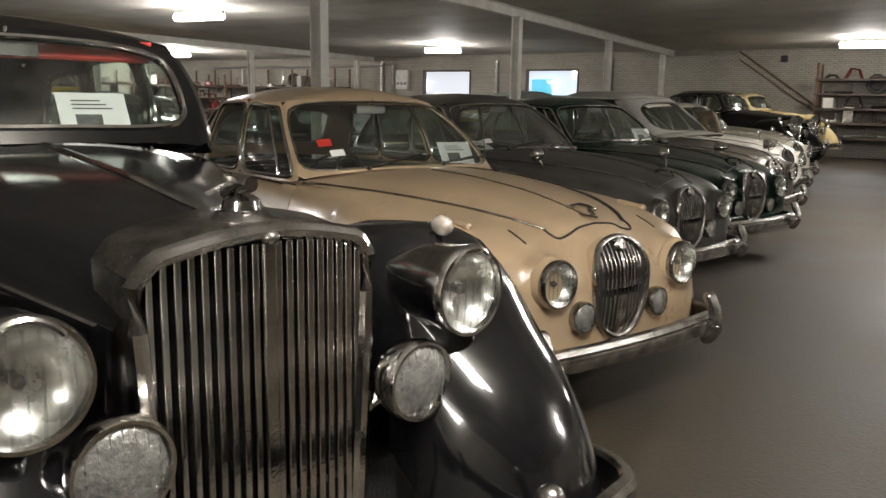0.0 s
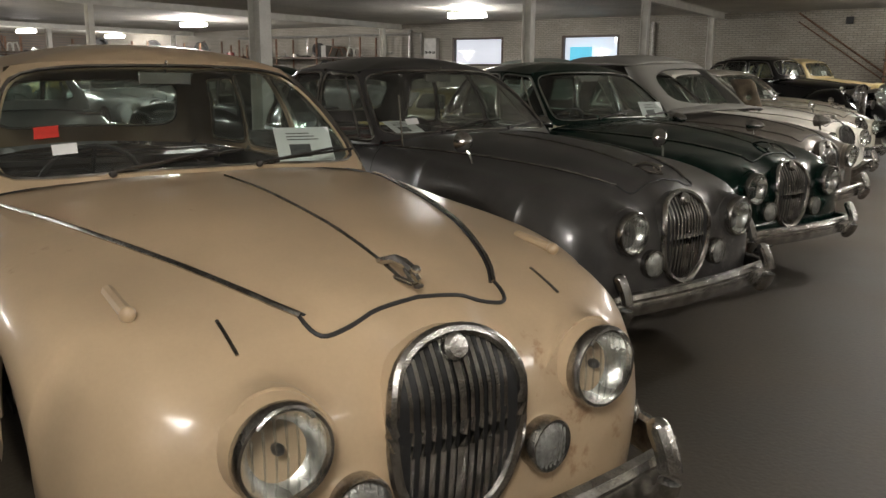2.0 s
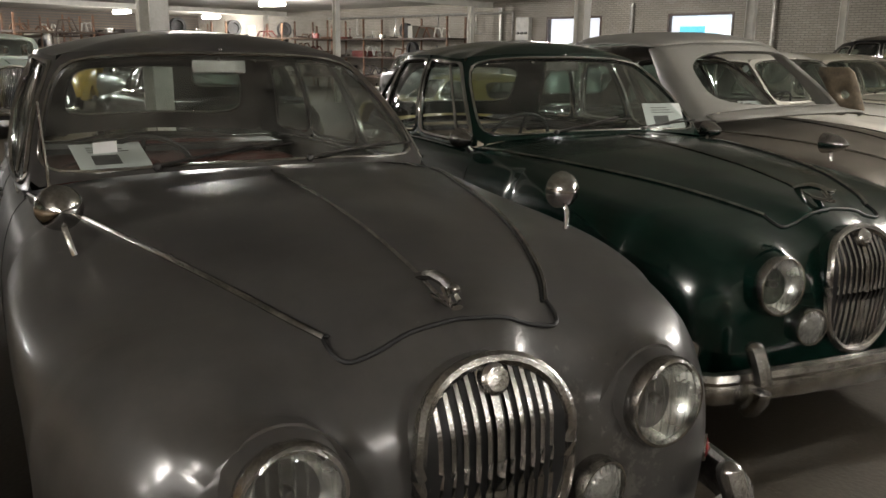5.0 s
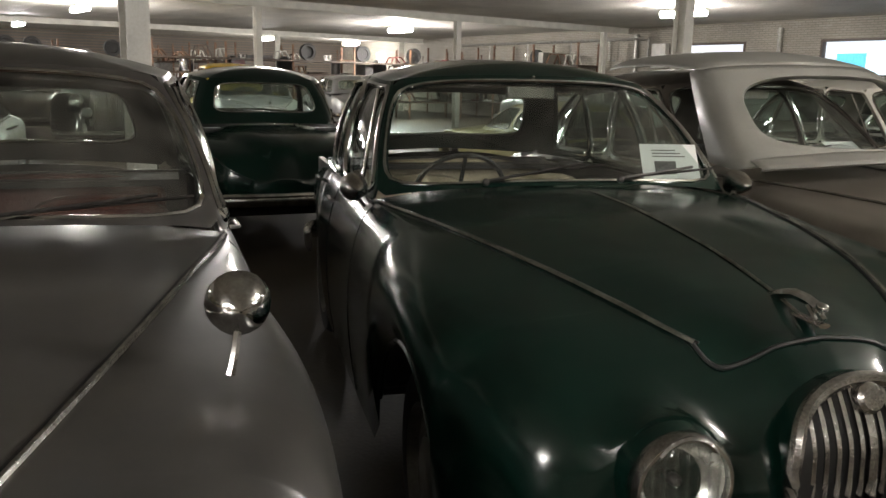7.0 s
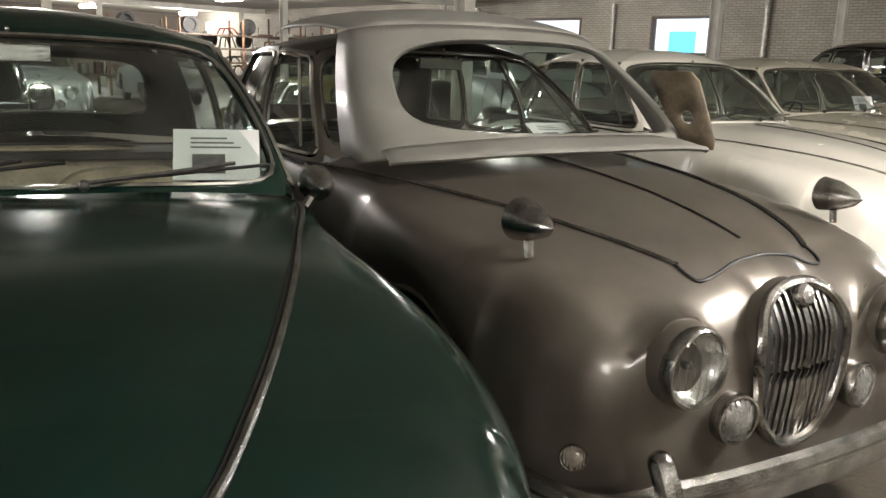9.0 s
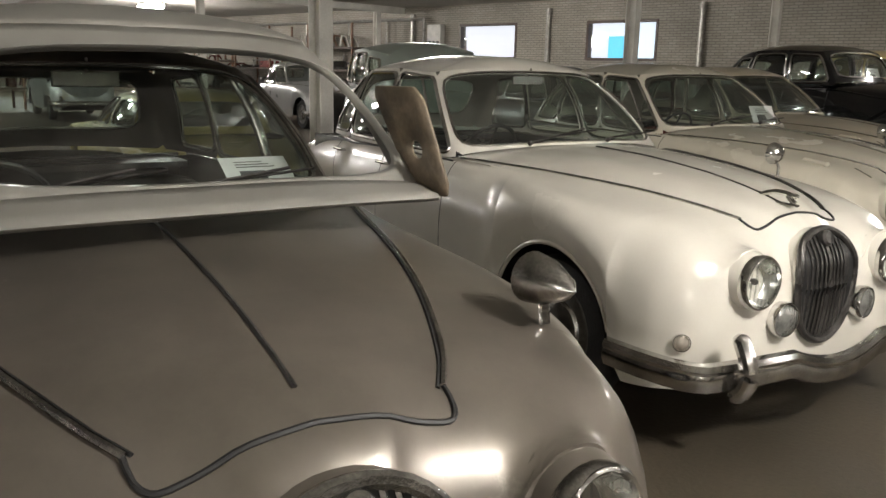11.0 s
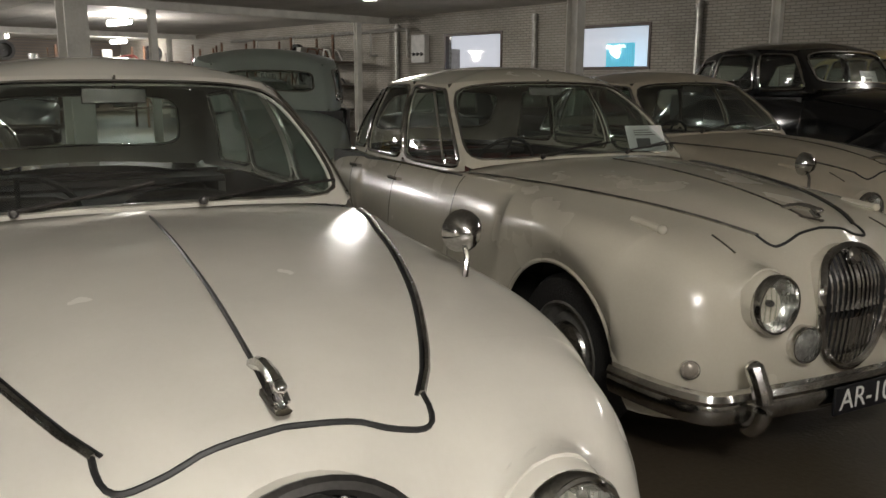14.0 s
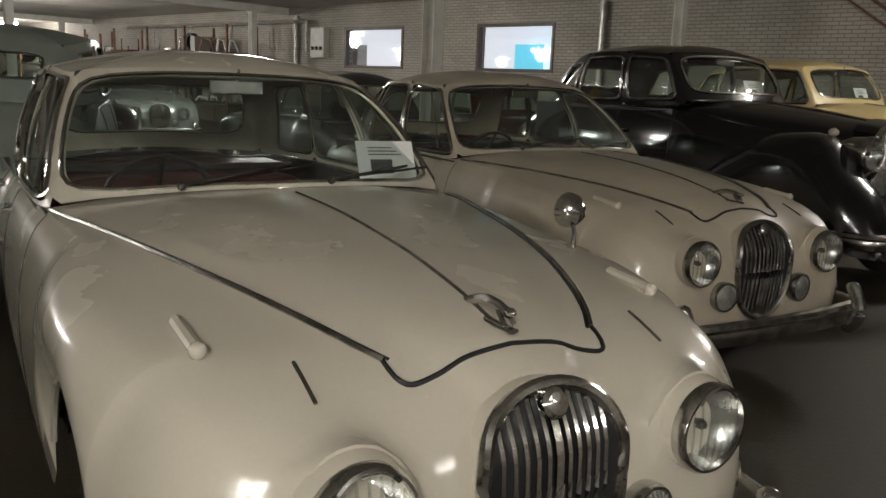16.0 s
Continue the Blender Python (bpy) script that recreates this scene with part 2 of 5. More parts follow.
class Geo:
    """Vertices and faces gathered from simple shapes, to be made one mesh."""

    def __init__(self):
        self.v, self.f = [], []

    def add(self, v, f):
        o = len(self.v)
        self.v += [tuple(p) for p in v]
        self.f += [tuple(i + o for i in q) for q in f]
        return self

    def box(self, x0, y0, z0, x1, y1, z1, m=None):
        v = [Vector((x, y, z)) for x in (x0, x1) for y in (y0, y1) for z in (z0, z1)]
        if m is not None:
            v = [m @ p for p in v]
        return self.add(v, [(0, 1, 3, 2), (4, 6, 7, 5), (0, 4, 5, 1), (2, 3, 7, 6), (0, 2, 6, 4), (1, 5, 7, 3)])

    def lathe(self, prof, origin, axis=(1, 0, 0), n=24):
        """Turns a profile of (along, radius) about an axis."""
        q = Vector((1, 0, 0)).rotation_difference(Vector(axis))
        v, f = [], []
        for a, r in prof:
            for k in range(n):
                t = 2 * math.pi * k / n
                v.append(q @ Vector((a, r * math.cos(t), r * math.sin(t))) + Vector(origin))
        for i in range(len(prof) - 1):
            for k in range(n):
                f.append((i * n + k, i * n + (k + 1) % n, (i + 1) * n + (k + 1) % n, (i + 1) * n + k))
        return self.add(v, f)

    def tube(self, pts, r, n=6, closed=False, flat=1.0):
        """A round or flattened bar along a line of points."""
        pts = [Vector(p) for p in pts]
        v, f, up = [], [], Vector((0, 0, 1))
        m = len(pts)
        for i, p in enumerate(pts):
            a = pts[(i - 1) % m] if closed or i else p
            b = pts[(i + 1) % m] if closed or i < m - 1 else p
            d = (b - a).normalized()
            s = d.cross(up)
            s = s.normalized() if s.length > 1e-4 else Vector((1, 0, 0))
            u = s.cross(d)
            for k in range(n):
                t = 2 * math.pi * k / n
                v.append(p + s * (r * math.cos(t)) + u * (r * flat * math.sin(t)))
        for i in range(m if closed else m - 1):
            for k in range(n):
                j = (i + 1) % m
                f.append((i * n + k, i * n + (k + 1) % n, j * n + (k + 1) % n, j * n + k))
        if not closed:
            f += [tuple(range(n)), tuple((m - 1) * n + k for k in range(n))]
        return self.add(v, f)

    def ball(self, c, rx, ry, rz, n=12):
        v, f = [], []
        for i in range(n // 2 + 1):
            p = math.pi * i / (n // 2)
            for k in range(n):
                t = 2 * math.pi * k / n
                v.append((c[0] + rx * math.cos(p), c[1] + ry * math.sin(p) * math.cos(t), c[2] + rz * math.sin(p) * math.sin(t)))
        for i in range(n // 2):
            for k in range(n):
                f.append((i * n + k, i * n + (k + 1) % n, (i + 1) * n + (k + 1) % n, (i + 1) * n + k))
        return self.add(v, f)

    def done(self, name, material, parent=None, smooth=True, bevel=0.0, sharp=35):
        return mesh(name, self.v, self.f, material, smooth, parent, bevel, sharp)


def ev(keys, x):
    """Smooth curve through keys of (x, value) in rising x."""
    ks = keys
    if x <= ks[0][0]:
        return ks[0][1]
    if x >= ks[-1][0]:
        return ks[-1][1]
    i = max(k for k in range(len(ks) - 1) if ks[k][0] <= x)
    (x0, v0), (x1, v1) = ks[i], ks[i + 1]

    def slope(k):
        if k == 0 or k == len(ks) - 1:
            j = min(k, len(ks) - 2)
            return (ks[j + 1][1] - ks[j][1]) / (ks[j + 1][0] - ks[j][0])
        a = (ks[k][1] - ks[k - 1][1]) / (ks[k][0] - ks[k - 1][0])
        b = (ks[k + 1][1] - ks[k][1]) / (ks[k + 1][0] - ks[k][0])
        return 0 if a * b <= 0 else 2 * a * b / (a + b)

    h, t = x1 - x0, (x - x0) / (x1 - x0)
    return v0 * (1 + 2 * t) * (1 - t) ** 2 + h * slope(i) * t * (1 - t) ** 2 + v1 * t * t * (3 - 2 * t) + h * slope(i + 1) * t * t * (t - 1)


def catmull(pts, n):
    """Points along a smooth line through pts, n to each span."""
    P = [Vector(p) for p in pts]
    out = []
    for i in range(len(P) - 1):
        a, b, c, d = P[max(i - 1, 0)], P[i], P[i + 1], P[min(i + 2, len(P) - 1)]
        for k in range(n):
            t = k / n
            out.append(0.5 * ((2 * b) + (c - a) * t + (2 * a - 5 * b + 4 * c - d) * t * t + (3 * b - a - 3 * c + d) * t ** 3))
    out.append(P[-1])
    return out


# ---- cars ----
SALOON = dict(
    nose=2.00, tail=-2.42, lamp=(1.98, 0.455, 0.72), axles=(1.20, -1.42), arch=0.41, crown=0.865, wheel=0.345, cabin=(0.27, -1.62),
    w=[(-2.42, 0.30), (-2.32, 0.55), (-2.05, 0.72), (-1.4, 0.82), (-0.5, 0.86), (0.5, 0.87), (1.3, 0.87), (1.6, 0.86), (1.78, 0.82), (1.88, 0.765), (1.95, 0.69), (1.99, 0.60), (2.00, 0.53)],
    zf=[(-2.42, 0.62), (-2.25, 0.82), (-1.9, 0.95), (-1.3, 1.035), (-0.5, 1.045), (0.3, 1.035), (0.8, 1.012), (1.3, 0.978), (1.6, 0.937), (1.78, 0.887), (1.90, 0.815), (1.97, 0.725), (2.00, 0.64)],
    zc=[(-2.42, 0.62), (-2.3, 0.89), (-2.0, 1.0), (-1.6, 1.06), (0.25, 1.105), (0.8, 1.095), (1.3, 1.055), (1.6, 1.005), (1.77, 0.96), (1.86, 0.92), (1.93, 0.86), (1.98, 0.76), (2.00, 0.65)],
    yh=[(-2.42, 0.15), (-1.6, 0.55), (0.25, 0.765), (0.8, 0.645), (1.3, 0.50), (1.6, 0.385), (1.74, 0.315), (1.80, 0.27), (1.93, 0.18), (2.00, 0.1)],
    valley=[(0.2, 0.28), (0.9, 0.42), (1.8, 0.58)],
    zb=[(-2.42, 0.42), (-2.2, 0.30), (-1.9, 0.25), (1.68, 0.26), (1.88, 0.28), (2.00, 0.31)],
    rear_arch=0.60, roof=1.60,
    base=[(0.43, 0, 1.105), (0.41, 0.34, 1.10), (0.31, 0.665, 1.068), (0.21, 0.775, 1.04), (-0.40, 0.785, 1.038), (-1.02, 0.755, 1.04), (-1.50, 0.66, 1.045), (-1.63, 0.48, 1.055), (-1.72, 0, 1.07)],
    top=[(-0.10, 0, 1.52), (-0.12, 0.31, 1.515), (-0.19, 0.53, 1.50), (-0.26, 0.605, 1.485), (-0.55, 0.635, 1.505), (-0.95, 0.62, 1.495), (-1.19, 0.53, 1.47), (-1.26, 0.40, 1.47), (-1.32, 0, 1.475)],
    panes=[("windscreen", 0.0, 2.42, 0.035, 0.945, True), ("side_window", 2.82, 3.99, 0.05, 0.94, False), ("side_window", 4.07, 5.05, 0.05, 0.94, False), ("side_window", 5.10, 5.85, 0.08, 0.90, False), ("rear_window", 6.95, 8.0, 0.22, 0.88, True)],
)


def section(P, x, n=4):
    """Half cross-section of the body at x, from the sill over the wing to the middle line."""
    w, zf, zc = ev(P["w"], x), ev(P["zf"], x), ev(P["zc"], x)
    zb = ev(P["zb"], x)
    for k, xa in enumerate(P["axles"]):
        r, d = P["arch"], abs(x - xa)
        if d < r:
            z = P["wheel"] + math.sqrt(r * r - d * d)
            zb = max(zb, min(z, P["rear_arch"]) if k else z)
    zb = min(zb, zf - 0.08)
    # the wings grow rounder towards the nose
    q = min(1, max(0, (x - 0.7) / 0.9)) if "valley" in P else 0
    q = q * q * (3 - 2 * q)
    yf, yh = w * (P.get("crown", 0.83) - 0.115 * q), min(ev(P["yh"], x), w * (0.845 - 0.115 * q) if "valley" in P else w * 0.7)
    k = ev(P["valley"], x) if "valley" in P else 0.58
    zh = (1 - k) * zf + k * zc - 0.012
    h = zf - zb
    pts = [(w * 0.955, zb), (w * 0.985, zb + 0.22 * h), (w, zb + 0.48 * h), (w * (0.985 - 0.015 * q), zb + 0.72 * h), (w * (0.935 - 0.045 * q), zb + 0.91 * h), (yf, zf), (yh, zh), (yh * 0.5, zc - 0.22 * (zc - zh)), (0, zc)]
    out = [Vector((x, p.x, p.y)) for p in catmull([(a, b, 0) for a, b in pts], n)]
    if "lamp" in P and x > 1.4:
        # the wing swells smoothly over the lamp's bowl
        _, ly, lz = P["lamp"]
        for p in out:
            d = abs(p.y - ly)
            if d < 0.125 and p.z > lz - 0.07:
                bowl = lz + math.sqrt(0.125 ** 2 - d * d)
                q = max(0, 0.06 - abs(p.z - bowl)) / 0.06
                top = max(p.z, bowl) + q * q * 0.015
                p.z += (top - p.z) * min(1, (p.z - lz + 0.07) / 0.06)
    return out


def body_shell(P, paint, parent, name="body"):
    x0, x1 = P["tail"], P["nose"]
    xs = {x0, x1, *P["cabin"]}
    xs |= {x0 + (x1 - x0) * k / 44 for k in range(45)} | {x1 - (x1 - x0) * 0.12 * (k / 12) ** 1.7 for k in range(13)} | {x0 + 0.3 * (k / 8) ** 1.6 for k in range(9)}
    for xa in P["axles"]:
        xs |= {xa + P["arch"] * math.cos(math.pi * k / 18) for k in range(19)}
    xs = sorted(xs)
    xs = [x for i, x in enumerate(xs) if i == 0 or x - xs[i - 1] > 0.003]
    fine = 8
    rows = [section(P, x, fine) for x in xs]
    m = len(rows[0])
    jw = fine * 5
    v, f = [], []
    for side in (1, -1):
        o = len(v)
        v += [(p.x, p.y * side, p.z) for r in rows for p in r]
        for i in range(len(xs) - 1):
            mid = (xs[i] + xs[i + 1]) / 2
            inside = P["cabin"][1] < mid < P["cabin"][0]
            for j in range(jw if inside else m - 1):
                f.append((o + i * m + j, o + (i + 1) * m + j, o + (i + 1) * m + j + 1, o + i * m + j + 1))
        for i in (0, len(xs) - 1):
            v.append((xs[i], 0, rows[i][0].z))
            f.append([o + i * m + j for j in range(m)] + [len(v) - 1])
    return mesh(name, v, f, paint, parent=parent, sharp=50)


def greenhouse(P, s, t):
    """Point of the cabin's side at s round its half ring (in spans) and t from waist to roof edge."""
    b, c = ring_at(P, "base", s), ring_at(P, "top", s)
    p = b.lerp(c, t)
    bulge = 0.028 * math.sin(math.pi * min(1, max(0, t)))
    out = Vector((p.x + 0.65, p.y * 1.2, 0)).normalized()
    return p + out * bulge + Vector((0, 0, 0.012 * math.sin(math.pi * t)))


def ring_at(P, key, s):
    q = P[key]
    i = min(int(s), len(q) - 2)
    t = s - i
    first = Vector((q[1][0], -q[1][1], q[1][2]))
    last = Vector((q[-2][0], -q[-2][1], q[-2][2]))
    a = Vector(q[i - 1]) if i else first
    d = Vector(q[i + 2]) if i + 2 < len(q) else last
    b, c = Vector(q[i]), Vector(q[i + 1])
    return 0.5 * ((2 * b) + (c - a) * t + (2 * a - 5 * b + 4 * c - d) * t * t + (3 * b - a - 3 * c + d) * t ** 3)


def cabin_shell(P, paint, parent, glass_mat, trim):
    """Pillars and roof in one skin with round-cornered openings, panes in them and bright frames round them."""
    n = len(P["base"]) - 1
    g, frames = Geo(), Geo()
    panes = []

    def rect(s0, s1, t0, t1, k, e=5.0):
        """k points round the rectangle in (s, t), and a squircle within it."""
        out = []
        for i in range(k):
            a = 2 * math.pi * (i + 0.5) / k
            cx, cy = math.cos(a), math.sin(a)
            m_ = max(abs(cx), abs(cy))
            q_ = (abs(cx) ** e + abs(cy) ** e) ** (1 / e)
            out.append((cx / m_, cy / m_, cx / q_, cy / q_))
        return [((s0 + s1) / 2 + a * (s1 - s0) / 2, (t0 + t1) / 2 + b * (t1 - t0) / 2) for a, b, _, _ in out], [((s0 + s1) / 2 + c * (s1 - s0) / 2, (t0 + t1) / 2 + d * (t1 - t0) / 2) for _, _, c, d in out]

    spans = []
    for nm, a, b, t0, t1, mid in P["panes"]:
        spans.append((nm, a, b, t0, t1, mid))
    cuts = [0.0]
    for i in range(len(spans) - 1):
        cuts.append((spans[i][2] + spans[i + 1][1]) / 2)
    cuts.append(float(n))
    k = 56

    def at(s, t, side):
        if s < 0:
            p = greenhouse(P, -s, t)
            p.y = -p.y
        elif s > n:
            p = greenhouse(P, 2 * n - s, t)
            p.y = -p.y
        else:
            p = greenhouse(P, s, t)
        return Vector((p.x, p.y * side, p.z))

    for i, (nm, a, b, t0, t1, mid) in enumerate(spans):
        c0, c1 = cuts[i], cuts[i + 1]
        if mid and i == 0:
            c0, a = -c1, -b
        elif mid:
            c1, b = 2 * n - c0, 2 * n - a
        for side in ((1,) if mid else (1, -1)):
            outer, _ = rect(c0, c1, 0, 1, k)
            _, inner = rect(a, b, t0, t1, k, 5.0 if mid else 9.0)
            O = []
            for lev in (0, 0.5, 0.9, 1):
                O += [at(o[0] + (q[0] - o[0]) * lev, o[1] + (q[1] - o[1]) * lev, side) for o, q in zip(outer, inner)]
            cen = Vector((P["base"][4][0], 0, 1.1))
            inset = [p + (cen - p).normalized() * 0.02 for p in O[3 * k:]]
            O += inset
            g.add(O, [(l * k + j, l * k + (j + 1) % k, (l + 1) * k + (j + 1) % k, (l + 1) * k + j) for l in range(4) for j in range(k)])
            frames.tube(O[3 * k:4 * k], trim if mid else trim * 1.5, 6, True)
            ms, mt = (a + b) / 2, (t0 + t1) / 2
            V = []
            for lev in (1, 0.75, 0.5, 0.25):
                for q in inner:
                    p = at(ms + (q[0] - ms) * lev, mt + (q[1] - mt) * lev, side)
                    V.append(p + (cen - p).normalized() * 0.012)
            p = at(ms, mt, side)
            V.append(p + (cen - p).normalized() * 0.012)
            F = [(l * k + j, l * k + (j + 1) % k, (l + 1) * k + (j + 1) % k, (l + 1) * k + j) for l in range(3) for j in range(k)]
            F += [(3 * k + j, 3 * k + (j + 1) % k, 4 * k) for j in range(k)]
            panes.append((nm, V, F))
    # roof
    R, S = 9, 48
    ring = [(k_ / S) * n for k_ in range(S + 1)]
    full = [at(s, 1, 1) for s in ring] + [at(s, 1, -1) for s in reversed(ring[1:-1])]
    m = len(full)
    zr = P["roof"]
    xa, xb = P["top"][0][0], P["top"][-1][0]
    mid = (xa + xb) / 2
    V = []
    for r in range(R + 1):
        q = r / R
        for p in full:
            ax = Vector((mid + (p.x - mid) * 0.55, 0, zr - 0.02 * abs(p.x - mid)))
            z = p.z + (ax.z - p.z) * (1 - (1 - q) ** 2.1)
            V.append((p.x + (ax.x - p.x) * q, p.y * (1 - q), z))
    g.add(V, [(r * m + j, r * m + (j + 1) % m, (r + 1) * m + (j + 1) % m, (r + 1) * m + j) for r in range(R) for j in range(m)])
    g.done("roof", paint, parent, sharp=50)
    frames.done("window_trim", CHROME, parent)
    for nm, V, F in panes:
        ob = mesh(nm, V, F, glass_mat, parent=parent)
        ob.visible_shadow = False


CACHE = {}


def shared(key, make, parent, m=None):
    """Builds a part once and then hangs copies of it, on the same mesh, under other parents."""
    if key in CACHE:
        src = CACHE[key]
        ob = copy_thing(src, m or Matrix())
    else:
        ob = make()
        CACHE[key] = ob
        if m is not None:
            ob.matrix_basis = m
    ob.parent = parent
    return ob


def wheel_part(style, r=0.325):
    e = new("wheel")
    w = 0.085
    Geo().lathe([(-w, r * 0.66), (-w * 1.05, r * 0.8), (-w * 0.95, r * 0.94), (-w * 0.6, r), (w * 0.6, r), (w * 0.95, r * 0.94), (w * 1.05, r * 0.8), (w, r * 0.66)], (0, 0, 0), (0, 1, 0), 36).done("tyre", RUBBER, e)
    if style == "wire":
        g = Geo().lathe([(w, r * 0.66), (w * 0.6, r * 0.64), (-w * 0.6, r * 0.62)], (0, 0, 0), (0, 1, 0), 30)
        for k in range(30):
            a, b = 2 * math.pi * k / 30, 2 * math.pi * (k + (1.5 if k % 2 else -1.5)) / 30
            for s in (0.9, -0.3):
                g.tube([(0.04 * math.cos(a), 0.05 * s + 0.03, 0.04 * math.sin(a)), (r * 0.64 * math.cos(b), 0.01, r * 0.64 * math.sin(b))], 0.004, 4)
        g.ball((0, 0.07, 0), 0.04, 0.05, 0.04)
        g.done("rim", CHROME_DULL, e)
    else:
        Geo().lathe([(w, r * 0.66), (w * 1.05, r * 0.63), (w * 0.6, r * 0.6), (w * 0.45, r * 0.5), (w * 0.7, r * 0.4), (w * 0.55, r * 0.3)], (0, 0, 0), (0, 1, 0), 36).done("rim", RIM if style == "plain" else CHROME_DULL, e)
        Geo().lathe([(w * 0.6, r * 0.40), (w * 0.85, r * 0.36), (w * 1.0, r * 0.22), (w * 1.05, r * 0.06), (w * 1.05, 0.001)], (0, 0, 0), (0, 1, 0), 30).done("hubcap", CHROME_DULL, e)
    return e


def lamp_part(r, depth, lens, chrome, name="headlamp", peak=True, pod=None):
    e = new(name)
    if pod is not None:
        Geo().lathe([(-depth * 0.95, r * 1.15), (-depth * 0.5, r * 1.15), (-0.035, r * 1.10), (-0.012, r * 1.03)], (0, 0, 0), (1, 0, 0), 32).done("lamp_pod", pod, e)
    g = Geo().lathe(([] if pod is not None else [(-depth, r * 0.55), (-depth * 0.5, r * 0.95)]) + [(-0.022, r * 1.02), (0.0, r * 1.06), (0.012, r * 1.06), (0.024, r * 1.0), (0.024, r * 0.93), (0.012, r * 0.9)], (0, 0, 0), (1, 0, 0), 32)
    if peak:
        g.tube([(0.022, r * 0.8 * math.sin(a), r * 1.0 * math.cos(a)) for a in [k * 0.1 - 0.8 for k in range(17)]], 0.006, 5)
    g.done("lamp_rim", chrome, e)
    v = Geo().lathe([(0.010, r * 0.93), (0.020, r * 0.8), (0.028, r * 0.5), (0.031, r * 0.2), (0.032, 0.001)], (0, 0, 0), (1, 0, 0), 32)
    for k in range(-3, 4):
        yy = k * r * 0.23
        hz = math.sqrt(max(0, (r * 0.86) ** 2 - yy * yy))
        v.tube([(0.027 - 0.012 * (abs(q) / r) ** 2 - 0.010 * (yy / r) ** 2, yy, q) for q in (-hz, -hz / 2, 0, hz / 2, hz)], 0.0035, 4)
    glazed = v.done("lens", lens, e)
    if lens is LENS:
        glazed.visible_shadow = False
        Geo().lathe([(0.006, r * 0.92), (-0.010, r * 0.86), (-0.030, r * 0.70), (-0.048, r * 0.45), (-0.056, r * 0.2), (-0.058, 0.001)], (0, 0, 0), (1, 0, 0), 32).done("reflector", REFLECTOR, e)
        b = Geo().ball((-0.022, 0, 0), 0.018, 0.014, 0.014, 10)
        b.tube([(-0.055, 0, 0), (-0.03, 0, 0)], 0.011, 8)
        b.done("bulb", STEEL_DARK, e)
    return e


def grille_part(P, chrome):
    """Oval radiator grille: surround, upright bars on a bowed face, a wider middle bar and a badge."""
    e = new("grille")
    zt, zb_ = 0.885, 0.415

    def half(z):
        t = (z - zb_) / (zt - zb_)
        return 0.188 * max(0, (1 - abs(2 * (t - 0.60) / (1.2 if t < 0.6 else 0.8)) ** 2.7)) ** 0.5

    def face(y, z):
        t = (z - zb_) / (zt - zb_)
        return 2.015 + 0.02 * math.sin(math.pi * t) - 0.075 * max(0, t - 0.72) ** 1.3 * 4 - 0.6 * y * y

    zs = [zb_ + (zt - zb_) * (0.5 - 0.5 * math.cos(math.pi * k / 22)) for k in range(23)]
    out = [(face(half(z), z) + 0.004, half(z), z) for z in zs] + [(face(half(z), z) + 0.004, -half(z), z) for z in reversed(zs[1:-1])]
    Geo().tube(out, 0.017, 8, True).done("surround", chrome, e)
    back = [(face(0, z) - 0.013, s * half(z), z) for z in zs for s in (1, -1)]
    mesh("grille_back", back, [(2 * i, 2 * i + 1, 2 * i + 3, 2 * i + 2) for i in range(len(zs) - 1)], BLACK, parent=e)
    skirt = Geo()
    skirt.add(out + [(1.70, y * 1.08, z) for x, y, z in out], [(j, (j + 1) % len(out), len(out) + (j + 1) % len(out), len(out) + j) for j in range(len(out))])
    skirt.done("grille_shroud", P, e)
    for k in range(-6, 7):
        y = k * 0.0275
        zz = [z for z in zs if half(z) > abs(y) + 0.006]
        if len(zz) > 2:
            Geo().tube([(face(y, z) - 0.004, y, z) for z in zz], 0.0085 if k else 0.015, 5, flat=0.5).done("slat", chrome, e)
    Geo().lathe([(-0.02, 0.034), (0.012, 0.034), (0.022, 0.026), (0.024, 0.001)], (face(0, zt - 0.03) + 0.01, 0, zt - 0.035), (1, 0, 0.35), 20).done("badge", chrome, e)
    return e


